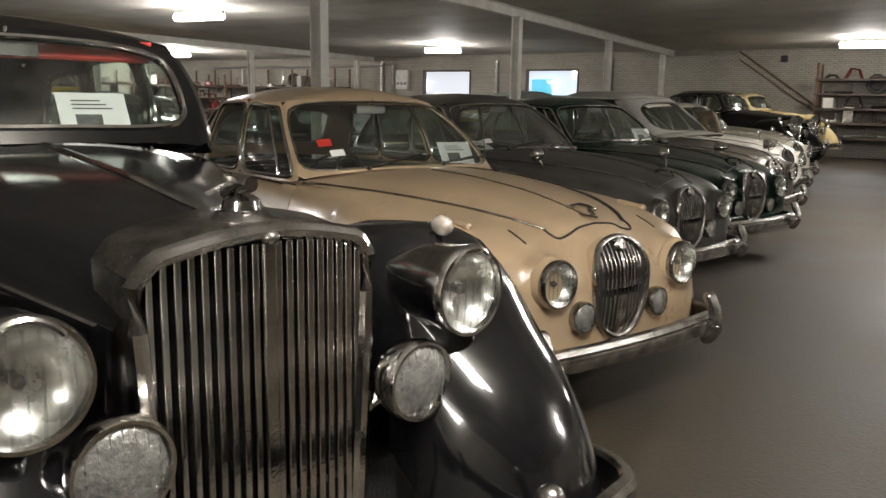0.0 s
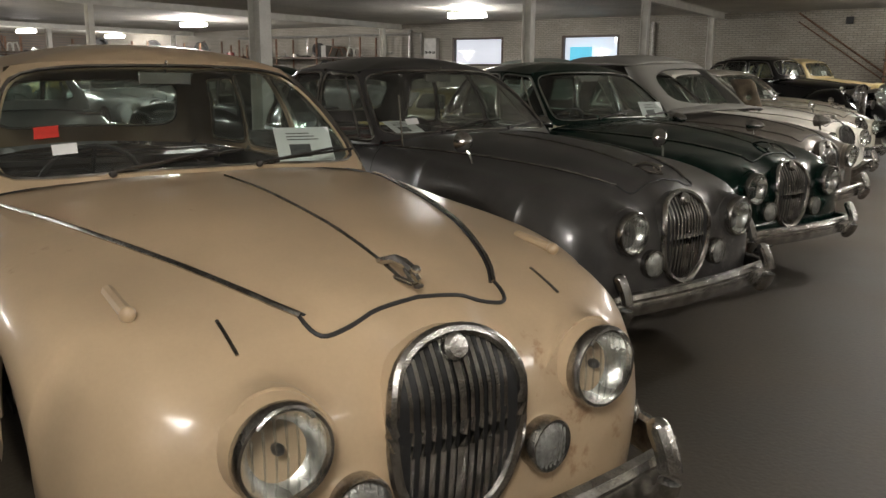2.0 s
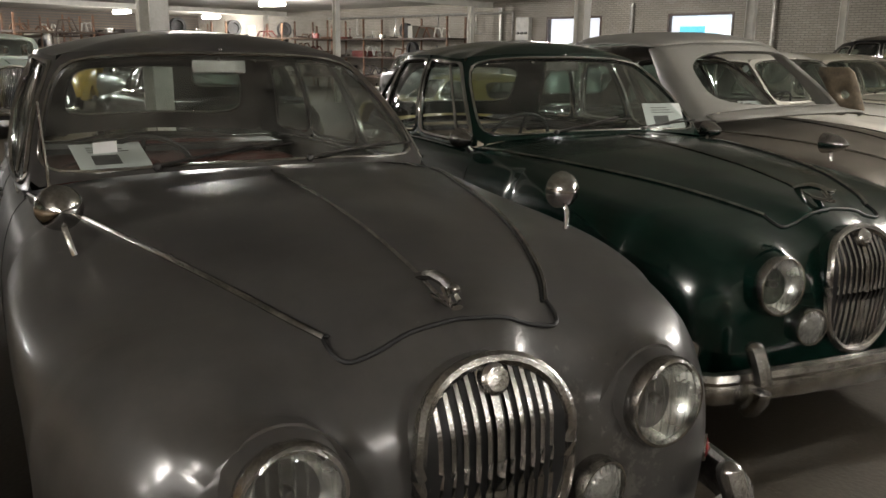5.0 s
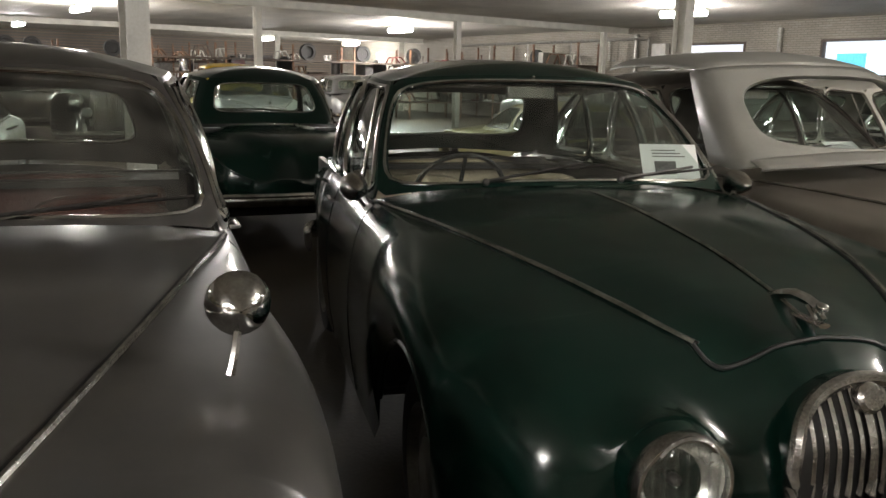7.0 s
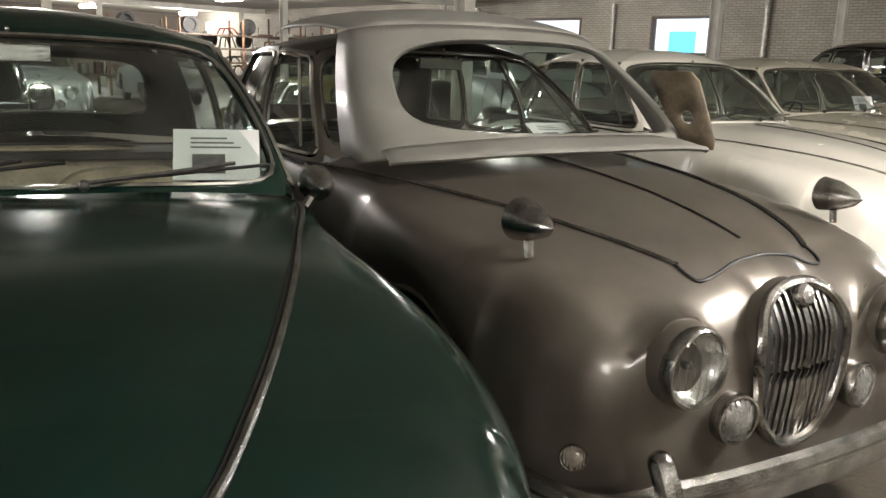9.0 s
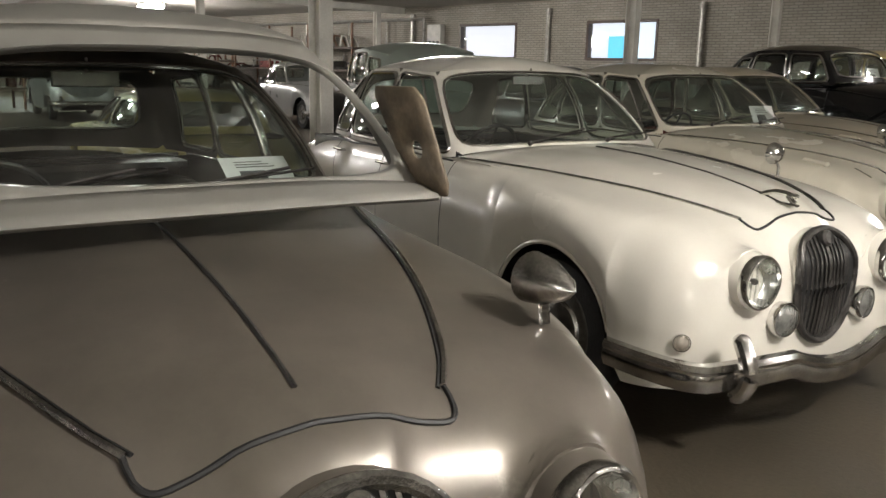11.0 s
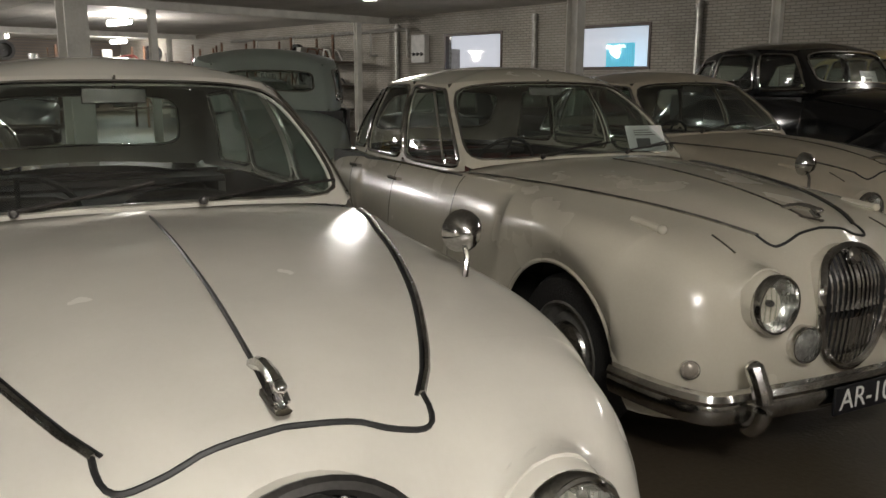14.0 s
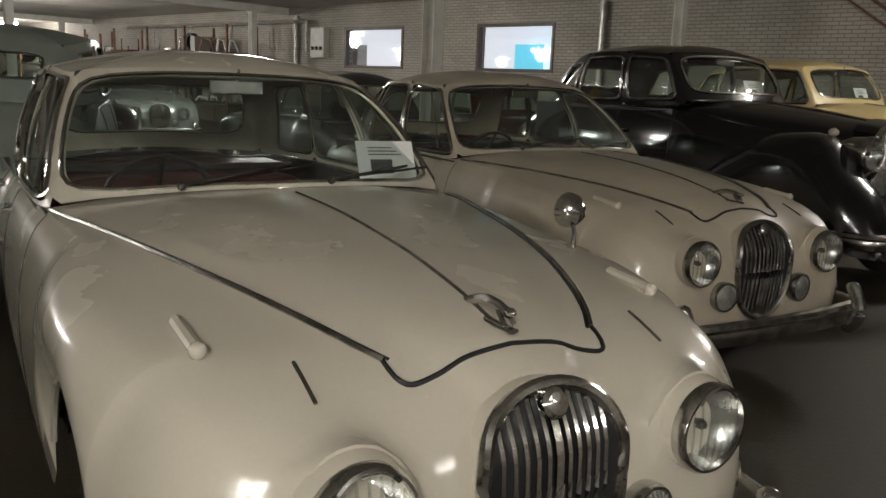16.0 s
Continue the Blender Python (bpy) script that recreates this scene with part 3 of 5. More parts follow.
def bumper_part(chrome, x=2.105, z=0.38, half=0.84, back=1.62, h=0.062, dip=0.0, over=0.62, name="bumper", oh=0.07):
    e = new(name)
    line = []
    for k in range(-20, 21):
        u = k / 20
        a = abs(u)
        if a <= 0.62:
            yy, xx = a / 0.62 * (half - 0.12), x - 0.06 * (a / 0.62) ** 2
        else:
            q = (a - 0.62) / 0.38 * math.pi / 2
            yy, xx = half - 0.12 + 0.12 * math.sin(q), x - 0.06 - (x - 0.06 - back) * (1 - math.cos(q)) ** 1.0
        line.append((xx, math.copysign(yy, u), z - dip * max(0, 1 - (a / 0.25) ** 2)))
    prof = [(0.0, -h), (0.022, -h * 0.85), (0.034, -h * 0.35), (0.036, 0.0), (0.030, h * 0.3), (0.036, h * 0.55), (0.026, h * 0.9), (0.0, h), (-0.012, h * 0.8), (-0.012, -h * 0.8)]
    v, f, n = [], [], len(prof)
    for i, p in enumerate(line):
        a, b = Vector(line[max(0, i - 1)]), Vector(line[min(len(line) - 1, i + 1)])
        d = (b - a).normalized()
        o = Vector((d.y, -d.x, 0))
        for px, pz in prof:
            v.append(Vector(p) + o * px + Vector((0, 0, pz)))
    for i in range(len(line) - 1):
        f += [(i * n + j, i * n + (j + 1) % n, (i + 1) * n + (j + 1) % n, (i + 1) * n + j) for j in range(n)]
    f += [tuple(range(n)), tuple((len(line) - 1) * n + j for j in range(n))]
    mesh("bumper_bar", v, f, chrome, parent=e)
    for s in (1, -1):
        g = Geo()
        pts = [(x - 0.005 + 0.05 * math.sin(math.pi * (k / 8) ** 0.8), over * s, z - oh + (0.15 + oh) * k / 8) for k in range(9)]
        g.tube(pts, 0.034, 10)
        g.ball((pts[-1][0], over * s, pts[-1][2]), 0.034, 0.034, 0.03)
        g.ball((pts[0][0], over * s, pts[0][2]), 0.034, 0.034, 0.03)
        g.done("overrider", chrome, e)
    return e


def surf(P, x, y, lift=0.004):
    """Height of the bonnet's or boot's skin at x, y."""
    r = section(P, x, 8)[40:]
    for a, b in zip(r, r[1:]):
        if b.y <= abs(y) <= a.y:
            t = (a.y - abs(y)) / max(1e-6, a.y - b.y)
            return a.z + (b.z - a.z) * t + lift
    return r[-1].z + lift if abs(y) < 0.05 else r[0].z + lift


def mascot_part(x, z):
    """Small leaping-animal bonnet ornament."""
    g = Geo()
    g.tube([(x - 0.10, 0, z + 0.012), (x - 0.06, 0, z + 0.03), (x - 0.01, 0, z + 0.042), (x + 0.04, 0, z + 0.040), (x + 0.075, 0, z + 0.03)], 0.013, 7)
    g.ball((x + 0.085, 0, z + 0.034), 0.018, 0.012, 0.012)
    g.tube([(x - 0.09, 0.012, z + 0.012), (x - 0.13, 0.014, z + 0.002)], 0.006, 5)
    g.tube([(x - 0.09, -0.012, z + 0.012), (x - 0.13, -0.014, z + 0.002)], 0.006, 5)
    g.tube([(x + 0.05, 0.01, z + 0.03), (x + 0.085, 0.012, z + 0.004)], 0.006, 5)
    g.tube([(x + 0.05, -0.01, z + 0.03), (x + 0.085, -0.012, z + 0.004)], 0.006, 5)
    g.tube([(x - 0.14, 0, z - 0.001), (x + 0.1, 0, z - 0.006)], 0.016, 8, flat=0.4)
    return g.done("mascot", CHROME)


def seat_part(leather, w, rear=False):
    g = Geo()
    sec = [(0.46, 0.0), (0.48, 0.10), (0.40, 0.16), (0.06, 0.15), (-0.02, 0.20), (-0.10, 0.60), (-0.16, 0.66), (-0.22, 0.62), (-0.14, 0.0)]
    v, f = [], []
    n = len(sec)
    for k in range(9):
        u = -1 + 2 * k / 8
        q = 1 - 0.12 * abs(u) ** 4
        v += [(a, u * w / 2, b * (q if b > 0.3 else 1)) for a, b in sec]
    for k in range(8):
        f += [(k * n + j, k * n + (j + 1) % n, (k + 1) * n + (j + 1) % n, (k + 1) * n + j) for j in range(n)]
    f += [tuple(range(n)), tuple(8 * n + j for j in range(n))]
    g.add(v, f)
    return g.done("seat", leather, bevel=0.03)


def interior(P, e, leather, wheel_side=-1, rim=CHROME):
    cx0, cx1 = P["cabin"]
    zw = P["base"][4][2]
    wv = P["base"][4][1]
    g = Geo()
    g.box(cx1 - 0.05, -wv + 0.03, 0.30, cx0 + 0.15, wv - 0.03, 0.33)
    for s in (1, -1):
        g.box(cx1, s * (wv - 0.03) - 0.015, 0.3, cx0, s * (wv - 0.03) + 0.015, zw - 0.01)
    g.box(cx1 - 0.06, -wv + 0.08, 0.3, cx1 - 0.03, wv - 0.08, zw - 0.02)
    g.box(cx1 - 0.05, -wv + 0.12, zw - 0.06, cx1 + 0.30, wv - 0.12, zw - 0.03)
    g.box(cx0 + 0.10, -wv + 0.04, 0.3, cx0 + 0.14, wv - 0.04, zw - 0.04)
    g.done("interior_lining", LEATHER_DARK, e, smooth=False)
    Geo().box(cx0 - 0.12, -wv + 0.05, zw - 0.20, cx0 + 0.12, wv - 0.05, zw - 0.012).done("dashboard", WALNUT if leather is not LEATHER_DARK else LEATHER_DARK, e, bevel=0.03)
    for y in (0.34, -0.34):
        s = seat_part(leather, 0.56)
        s.parent, s.matrix_basis = e, pose(cx0 - 0.95, y, 0.36)
    s = seat_part(leather, 1.2)
    s.parent, s.matrix_basis = e, pose(cx1 + 0.32, 0, 0.38)
    y = 0.34 * wheel_side
    c = Vector((cx0 - 0.30, y, zw - 0.02))
    w = Geo()
    ax = Vector((-0.85, 0, 0.5)).normalized()
    u = Vector((0, 1, 0))
    k = ax.cross(u)
    w.tube([c + u * (0.2 * math.cos(t)) + k * (0.2 * math.sin(t)) for t in [2 * math.pi * i / 28 for i in range(28)]], 0.011, 6, True)
    for a in (0.5, 2.6, -1.57):
        w.tube([c, c + u * (0.2 * math.cos(a)) + k * (0.2 * math.sin(a))], 0.009, 5)
    w.tube([c, c - ax * 0.3], 0.02, 6)
    w.done("steering_wheel", BLACK, e)
    tx, tz = P["top"][0][0], P["top"][0][2]
    m = Geo()
    m.box(tx - 0.02, -0.11, tz - 0.10, tx + 0.005, 0.11, tz - 0.045)
    m.tube([(tx, 0, tz - 0.05), (tx + 0.03, 0, tz)], 0.008, 5)
    m.done("rear_view_mirror", CHROME_DULL, e, bevel=0.01)


def card(x, y, z, lean=62, turn=0, w=0.25, h=0.17):
    """Printed price card with a photo, propped behind the windscreen."""
    e = new("info_card")
    mesh("sheet", [(0, -w / 2, 0), (0, w / 2, 0), (0, w / 2, h), (0, -w / 2, h), (-0.002, -w / 2, 0), (-0.002, w / 2, 0), (-0.002, w / 2, h), (-0.002, -w / 2, h)], [(0, 1, 2, 3), (7, 6, 5, 4), (0, 4, 5, 1), (3, 2, 6, 7), (0, 3, 7, 4), (1, 5, 6, 2)], PAPER, smooth=False, parent=e)
    mesh("photo", [(0.002, -w * 0.28, h * 0.12), (0.002, w * 0.10, h * 0.12), (0.002, w * 0.10, h * 0.5), (0.002, -w * 0.28, h * 0.5)], [(0, 1, 2, 3)], INK, smooth=False, parent=e)
    g = Geo()
    for k in range(3):
        g.box(0.0015, -w * 0.3, h * (0.62 + 0.09 * k), 0.0022, w * (0.28 - 0.08 * k), h * (0.65 + 0.09 * k))
    g.done("print_lines", RIM, e, smooth=False)
    e.matrix_basis = pose(x, y, z, 0, lean - 90, turn)
    return e


def saloon(label, paint, at, heading, leather=LEATHER_DARK, P=SALOON, wheel="plain", chrome=CHROME_DULL, glass_mat=GLASS, group="saloons in the front row", opts=()):
    """A 1960s sports saloon: origin on the floor under its middle, nose along x."""
    e = new("saloon_car")
    tagged(e, label, "car", group)
    body_shell(P, paint, e)
    cabin_shell(P, paint, e, glass_mat, 0.008)
    interior(P, e, leather)
    r = P["wheel"]
    for k, xa in enumerate(P["axles"]):
        for s in (1, -1):
            shared(("wheel", wheel, r), lambda: wheel_part(wheel, r), e, pose(xa, 0.69 * s, r, 0, 0, 0 if s > 0 else 180))
    u = Geo()
    u.box(P["tail"] + 0.25, -0.58, 0.27, P["nose"] - 0.22, 0.58, 0.55)
    for xa in P["axles"]:
        u.box(xa - 0.42, -0.60, 0.5, xa + 0.42, 0.60, 0.72)
    u.done("underbody", UNDER, e, smooth=False)
    # wheel-arch lips
    for s in (1, -1):
        g = Geo()
        xa, ra = P["axles"][0], P["arch"]
        pts = []
        for k in range(2, 23):
            a = math.pi * k / 24
            x = xa + ra * math.cos(a)
            sec = section(P, x)[0]
            pts.append((x, sec.y * s + 0.002 * s, sec.z))
        g.tube(pts, 0.011, 6)
        g.done("wheel_arch_lip", paint, e)
    lx, ly, lz = P["lamp"]
    for s in (1, -1):
        shared(("lamp", chrome.name, paint.name), lambda: lamp_part(0.106, 0.18, LENS, chrome, pod=paint), e, pose(lx + 0.045, ly * s, lz))
        shared(("fog", chrome.name), lambda: lamp_part(0.070, 0.13, LENS_FOG, chrome, "fog_lamp", False), e, pose(2.02, 0.275 * s, 0.545, 0, 0, 6 * s))
        sx = 1.90
        o = lamp_part(0.036, 0.08, LENS_RED if "red_side" in opts else LENS_AMBER, chrome, "side_lamp", False)
        o.parent, o.matrix_basis = e, pose(sx, 0.725 * s, 0.485, 0, 0, 38 * s)
        if "bare_wing" not in opts:
            p = Geo().tube([(1.46, 0.64 * s, surf(P, 1.46, 0.64, 0.0)), (1.55, 0.64 * s, surf(P, 1.55, 0.64, 0.006)), (1.62, 0.64 * s, surf(P, 1.62, 0.64, 0.012))], 0.016, 8)
            p.ball((1.63, 0.64 * s, surf(P, 1.62, 0.64, 0.012)), 0.02, 0.02, 0.02)
            p.done("wing_lamp", paint, e)
            t = Geo().tube([(x, 0.47 * s, surf(P, x, 0.47, 0.002)) for x in (1.72, 1.76, 1.80, 1.84)], 0.0045, 5)
            t.done("wing_bead", CHROME_DULL, e)
    shared(("grille", paint.name, chrome.name), lambda: grille_part(paint, STEEL_DARK if "dark_grille" in opts else chrome), e)
    if "no_bumper" not in opts:
        shared(("bumper", chrome.name, "dip" in opts), lambda: bumper_part(chrome, dip=0.06 if "dip" in opts else 0.0), e)
    rb = shared(("rear_bumper", chrome.name), lambda: bumper_part(chrome, 2.46, 0.45, 0.80, 1.9, name="rear_bumper"), e, pose(0, 0, 0, 0, 0, 180))
    # bonnet edge trim, middle bead and front shut line
    for s in (1, -1):
        xs = [0.34 + k * (1.775 - 0.34) / 22 for k in range(23)]
        Geo().tube([(x, s * ev(P["yh"], x), surf(P, x, ev(P["yh"], x), 0.004)) for x in xs], 0.0075, 6).done("bonnet_trim", CHROME_DULL, e)
        Geo().tube([(x, s * (ev(P["yh"], x) - 0.012), surf(P, x, ev(P["yh"], x) - 0.012, 0.001)) for x in xs], 0.0045, 5).done("bonnet_seam", BLACK, e)
    fr = []
    for k in range(-16, 17):
        u = abs(k) / 16
        y = math.copysign(0.292 * math.sin(math.pi / 2 * u), k)
        x = 1.855 - 0.02 * (1 - u) - 0.082 * max(0, (u - 0.6) / 0.4) ** 2.5
        fr.append((x, y, surf(P, x, y, 0.002)))
    Geo().tube(fr, 0.006, 6).done("bonnet_gap", BLACK, e)
    Geo().tube([(x, 0, surf(P, x, 0, 0.002)) for x in [0.55 + k * 0.1 for k in range(13)]], 0.0055, 5).done("bonnet_bead", CHROME_DULL if "dull_bead" not in opts else STEEL_DARK, e)
    if "no_mascot" not in opts:
        shared("mascot", lambda: mascot_part(0, 0), e, pose(1.74, 0, surf(P, 1.74, 0, 0.0)))
    # doors: shut lines, waist strip and handles
    for s in (1, -1):
        for x in (0.30, -0.47, -1.15):
            Geo().tube([Vector((p.x, (p.y - 0.0005) * s, p.z)) for p in section(P, x)[1:20]], 0.0028, 4).done("door_gap", BLACK, e)
        Geo().tube([(x, (section(P, x)[18].y + 0.004) * s, section(P, x)[18].z + 0.012) for x in [0.15 - 0.1 * k for k in range(17)]], 0.006, 5).done("waist_strip", CHROME, e)
        for x in (-0.36, -1.02):
            p = section(P, x)[15]
            h = Geo().tube([(x, (p.y + 0.006) * s, p.z), (x + 0.01, (p.y + 0.035) * s, p.z + 0.004), (x - 0.12, (p.y + 0.030) * s, p.z + 0.004), (x - 0.13, (p.y + 0.004) * s, p.z)], 0.010, 6)
            h.done("door_handle", CHROME, e)
        # upright bar between the quarterlight and the drop glass
        q0, q1 = greenhouse(P, 3.2, 0.1), greenhouse(P, 3.28, 0.9)
        Geo().tube([(q0.x, (q0.y + 0.004) * s, q0.z), (q1.x, (q1.y + 0.004) * s, q1.z)], 0.008, 6).done("quarterlight_bar", CHROME, e)
    # wipers
    for y in (-0.36, 0.18):
        b0 = greenhouse(P, abs(y) / 0.3 * 1.0 if abs(y) < 0.3 else 1 + (abs(y) - 0.3) / 0.28, 0.02)
        b0.y = y
        tip = greenhouse(P, min(1.8, max(0, abs(y + 0.38) / 0.3)), 0.14)
        tip.y = y + 0.40
        a = Geo().tube([b0 + Vector((0.03, 0, 0.02)), (b0 + tip) / 2 + Vector((0.04, 0, 0.02)), tip + Vector((0.03, 0, 0.02))], 0.006, 5)
        mid = (b0 + tip) / 2
        a.tube([mid + Vector((0.03, -0.10, 0.005)), tip + Vector((0.022, 0.1, 0.012))], 0.005, 4)
        a.ball(b0 + Vector((0.03, 0, 0.015)), 0.016, 0.016, 0.016, 8)
        a.done("wiper", STEEL_DARK, e)
    if "mirrors" in opts or "far_mirror" in opts:
        for s in ((1, -1) if "mirrors" in opts else (1,)):
            bx = 1.21 + 0.11 * s if "mirrors" in opts else 1.22
            z = surf(P, bx, 0.70, 0.0)
            g = Geo().tube([(bx, 0.70 * s, z), (bx - 0.01, 0.71 * s, z + 0.05), (bx - 0.05, 0.72 * s, z + 0.10)], 0.008, 6)
            g.lathe([(0.055, 0.002), (0.04, 0.035), (0.01, 0.056), (-0.012, 0.060), (-0.014, 0.05), (-0.014, 0.001)], (bx - 0.05, 0.72 * s, z + 0.115), (1, 0, 0), 20)
            g.done("wing_mirror", CHROME, e)
    if "bullet_mirrors" in opts:
        for s in (1, -1):
            bx = 1.60
            z = surf(P, bx, 0.68, 0.0)
            g = Geo().tube([(bx, 0.68 * s, z), (bx - 0.01, 0.68 * s, z + 0.07)], 0.016, 8, flat=0.6)
            g.lathe([(0.10, 0.002), (0.07, 0.028), (0.0, 0.055), (-0.055, 0.062), (-0.062, 0.055), (-0.05, 0.001)], (bx, 0.68 * s, z + 0.10), (1, 0, 0), 20)
            g.done("wing_mirror", CHROME_DULL, e)
    if "door_mirrors" in opts:
        for s in (1, -1):
            g = Geo().tube([(0.28, 0.79 * s, 1.02), (0.27, 0.82 * s, 1.06)], 0.016, 8)
            g.lathe([(0.085, 0.002), (0.06, 0.026), (0.0, 0.050), (-0.045, 0.055), (-0.052, 0.048), (-0.045, 0.001)], (0.27, 0.835 * s, 1.085), (1, 0, 0), 20)
            g.done("door_mirror", CHROME_DULL, e)
    if "aerial" in opts:
        z = surf(P, 0.45, -0.70, 0.0)
        Geo().tube([(0.45, -0.70, z), (0.42, -0.71, z + 0.30)], 0.005, 5).done("aerial", CHROME, e)
    e.matrix_basis = pose(at[0], at[1], 0, 0, 0, heading)
    return e


def from_lamps(lx, ly, heading, ahead=1.98):
    """Where a car's origin stands, from the middle between its headlamps."""
    a = radians(heading)
    return lx - ahead * math.cos(a), ly - ahead * math.sin(a)


def on_car(car, thing):
    """Sets a loose thing, placed in the car's own terms, into the room."""
    thing.matrix_basis = car.matrix_basis @ thing.matrix_basis
    return thing


TALL = dict(
    nose=1.44, tail=-2.45, axles=(1.20, -1.55), arch=0.01, wheel=0.36, rear_arch=0.3, cabin=(0.02, -1.70), crown=0.86,
    w=[(-2.45, 0.25), (-2.3, 0.5), (-1.9, 0.66), (-1.2, 0.76), (-0.4, 0.78), (0.1, 0.74), (0.5, 0.62), (1.0, 0.46), (1.3, 0.37), (1.44, 0.33)],
    zf=[(-2.45, 0.7), (-2.2, 0.95), (-1.7, 1.18), (-1.0, 1.25), (0.1, 1.27), (0.6, 1.20), (1.1, 1.12), (1.44, 1.07)],
    zc=[(-2.45, 0.7), (-2.25, 1.05), (-1.8, 1.28), (0.1, 1.35), (0.8, 1.30), (1.2, 1.25), (1.44, 1.225)],
    yh=[(-2.45, 0.1), (-1.7, 0.45), (0.1, 0.5), (1.44, 0.2)],
    zb=[(-2.45, 0.5), (-2.0, 0.40), (1.2, 0.36), (1.44, 0.40)], roof=1.81,
    base=[(0.20, 0, 1.35), (0.18, 0.30, 1.345), (0.12, 0.58, 1.33), (0.05, 0.685, 1.29), (-0.50, 0.71, 1.265), (-1.10, 0.69, 1.25), (-1.62, 0.56, 1.24), (-1.80, 0.40, 1.25), (-1.90, 0, 1.27)],
    top=[(-0.06, 0, 1.73), (-0.08, 0.31, 1.725), (-0.13, 0.56, 1.71), (-0.18, 0.63, 1.70), (-0.55, 0.65, 1.72), (-1.02, 0.64, 1.71), (-1.33, 0.53, 1.66), (-1.42, 0.40, 1.66), (-1.48, 0, 1.665)],
    panes=[("windscreen", 0.0, 1.95, 0.12, 0.90, True), ("side_window", 2.95, 3.95, 0.10, 0.88, False), ("side_window", 4.08, 5.0, 0.10, 0.88, False), ("side_window", 5.15, 5.75, 0.2, 0.8, False), ("rear_window", 7.1, 8.0, 0.35, 0.8, True)],
)


def wing(name, keys_top, keys_bot, yc, hw, x0, x1, paint, parent, side):
    """A separate swept wing: a round-backed shell over the wheel."""
    v, f, n = [], [], 13
    xs = [x0 + (x1 - x0) * (0.5 - 0.5 * math.cos(math.pi * k / 40)) for k in range(41)]
    for x in xs:
        zt, zb_ = ev(keys_top, x), ev(keys_bot, x)
        zb_ = min(zb_, zt - 0.005)
        q = min(1, (x1 - x) / 0.30, (x - x0) / 0.25)
        h = hw * max(0.15, q) ** 0.45
        for j in range(n):
            a = math.pi * j / (n - 1)
            v.append((x, side * (yc + h * math.copysign(abs(math.cos(a)) ** 0.8, math.cos(a))), zb_ + (zt - zb_) * math.sin(a) ** 0.62))
    for i in range(len(xs) - 1):
        f += [(i * n + j, i * n + j + 1, (i + 1) * n + j + 1, (i + 1) * n + j) for j in range(n - 1)]
    f += [tuple(range(n)), tuple((len(xs) - 1) * n + j for j in range(n))]
    return mesh(name, v, f, paint, parent=parent, sharp=60)


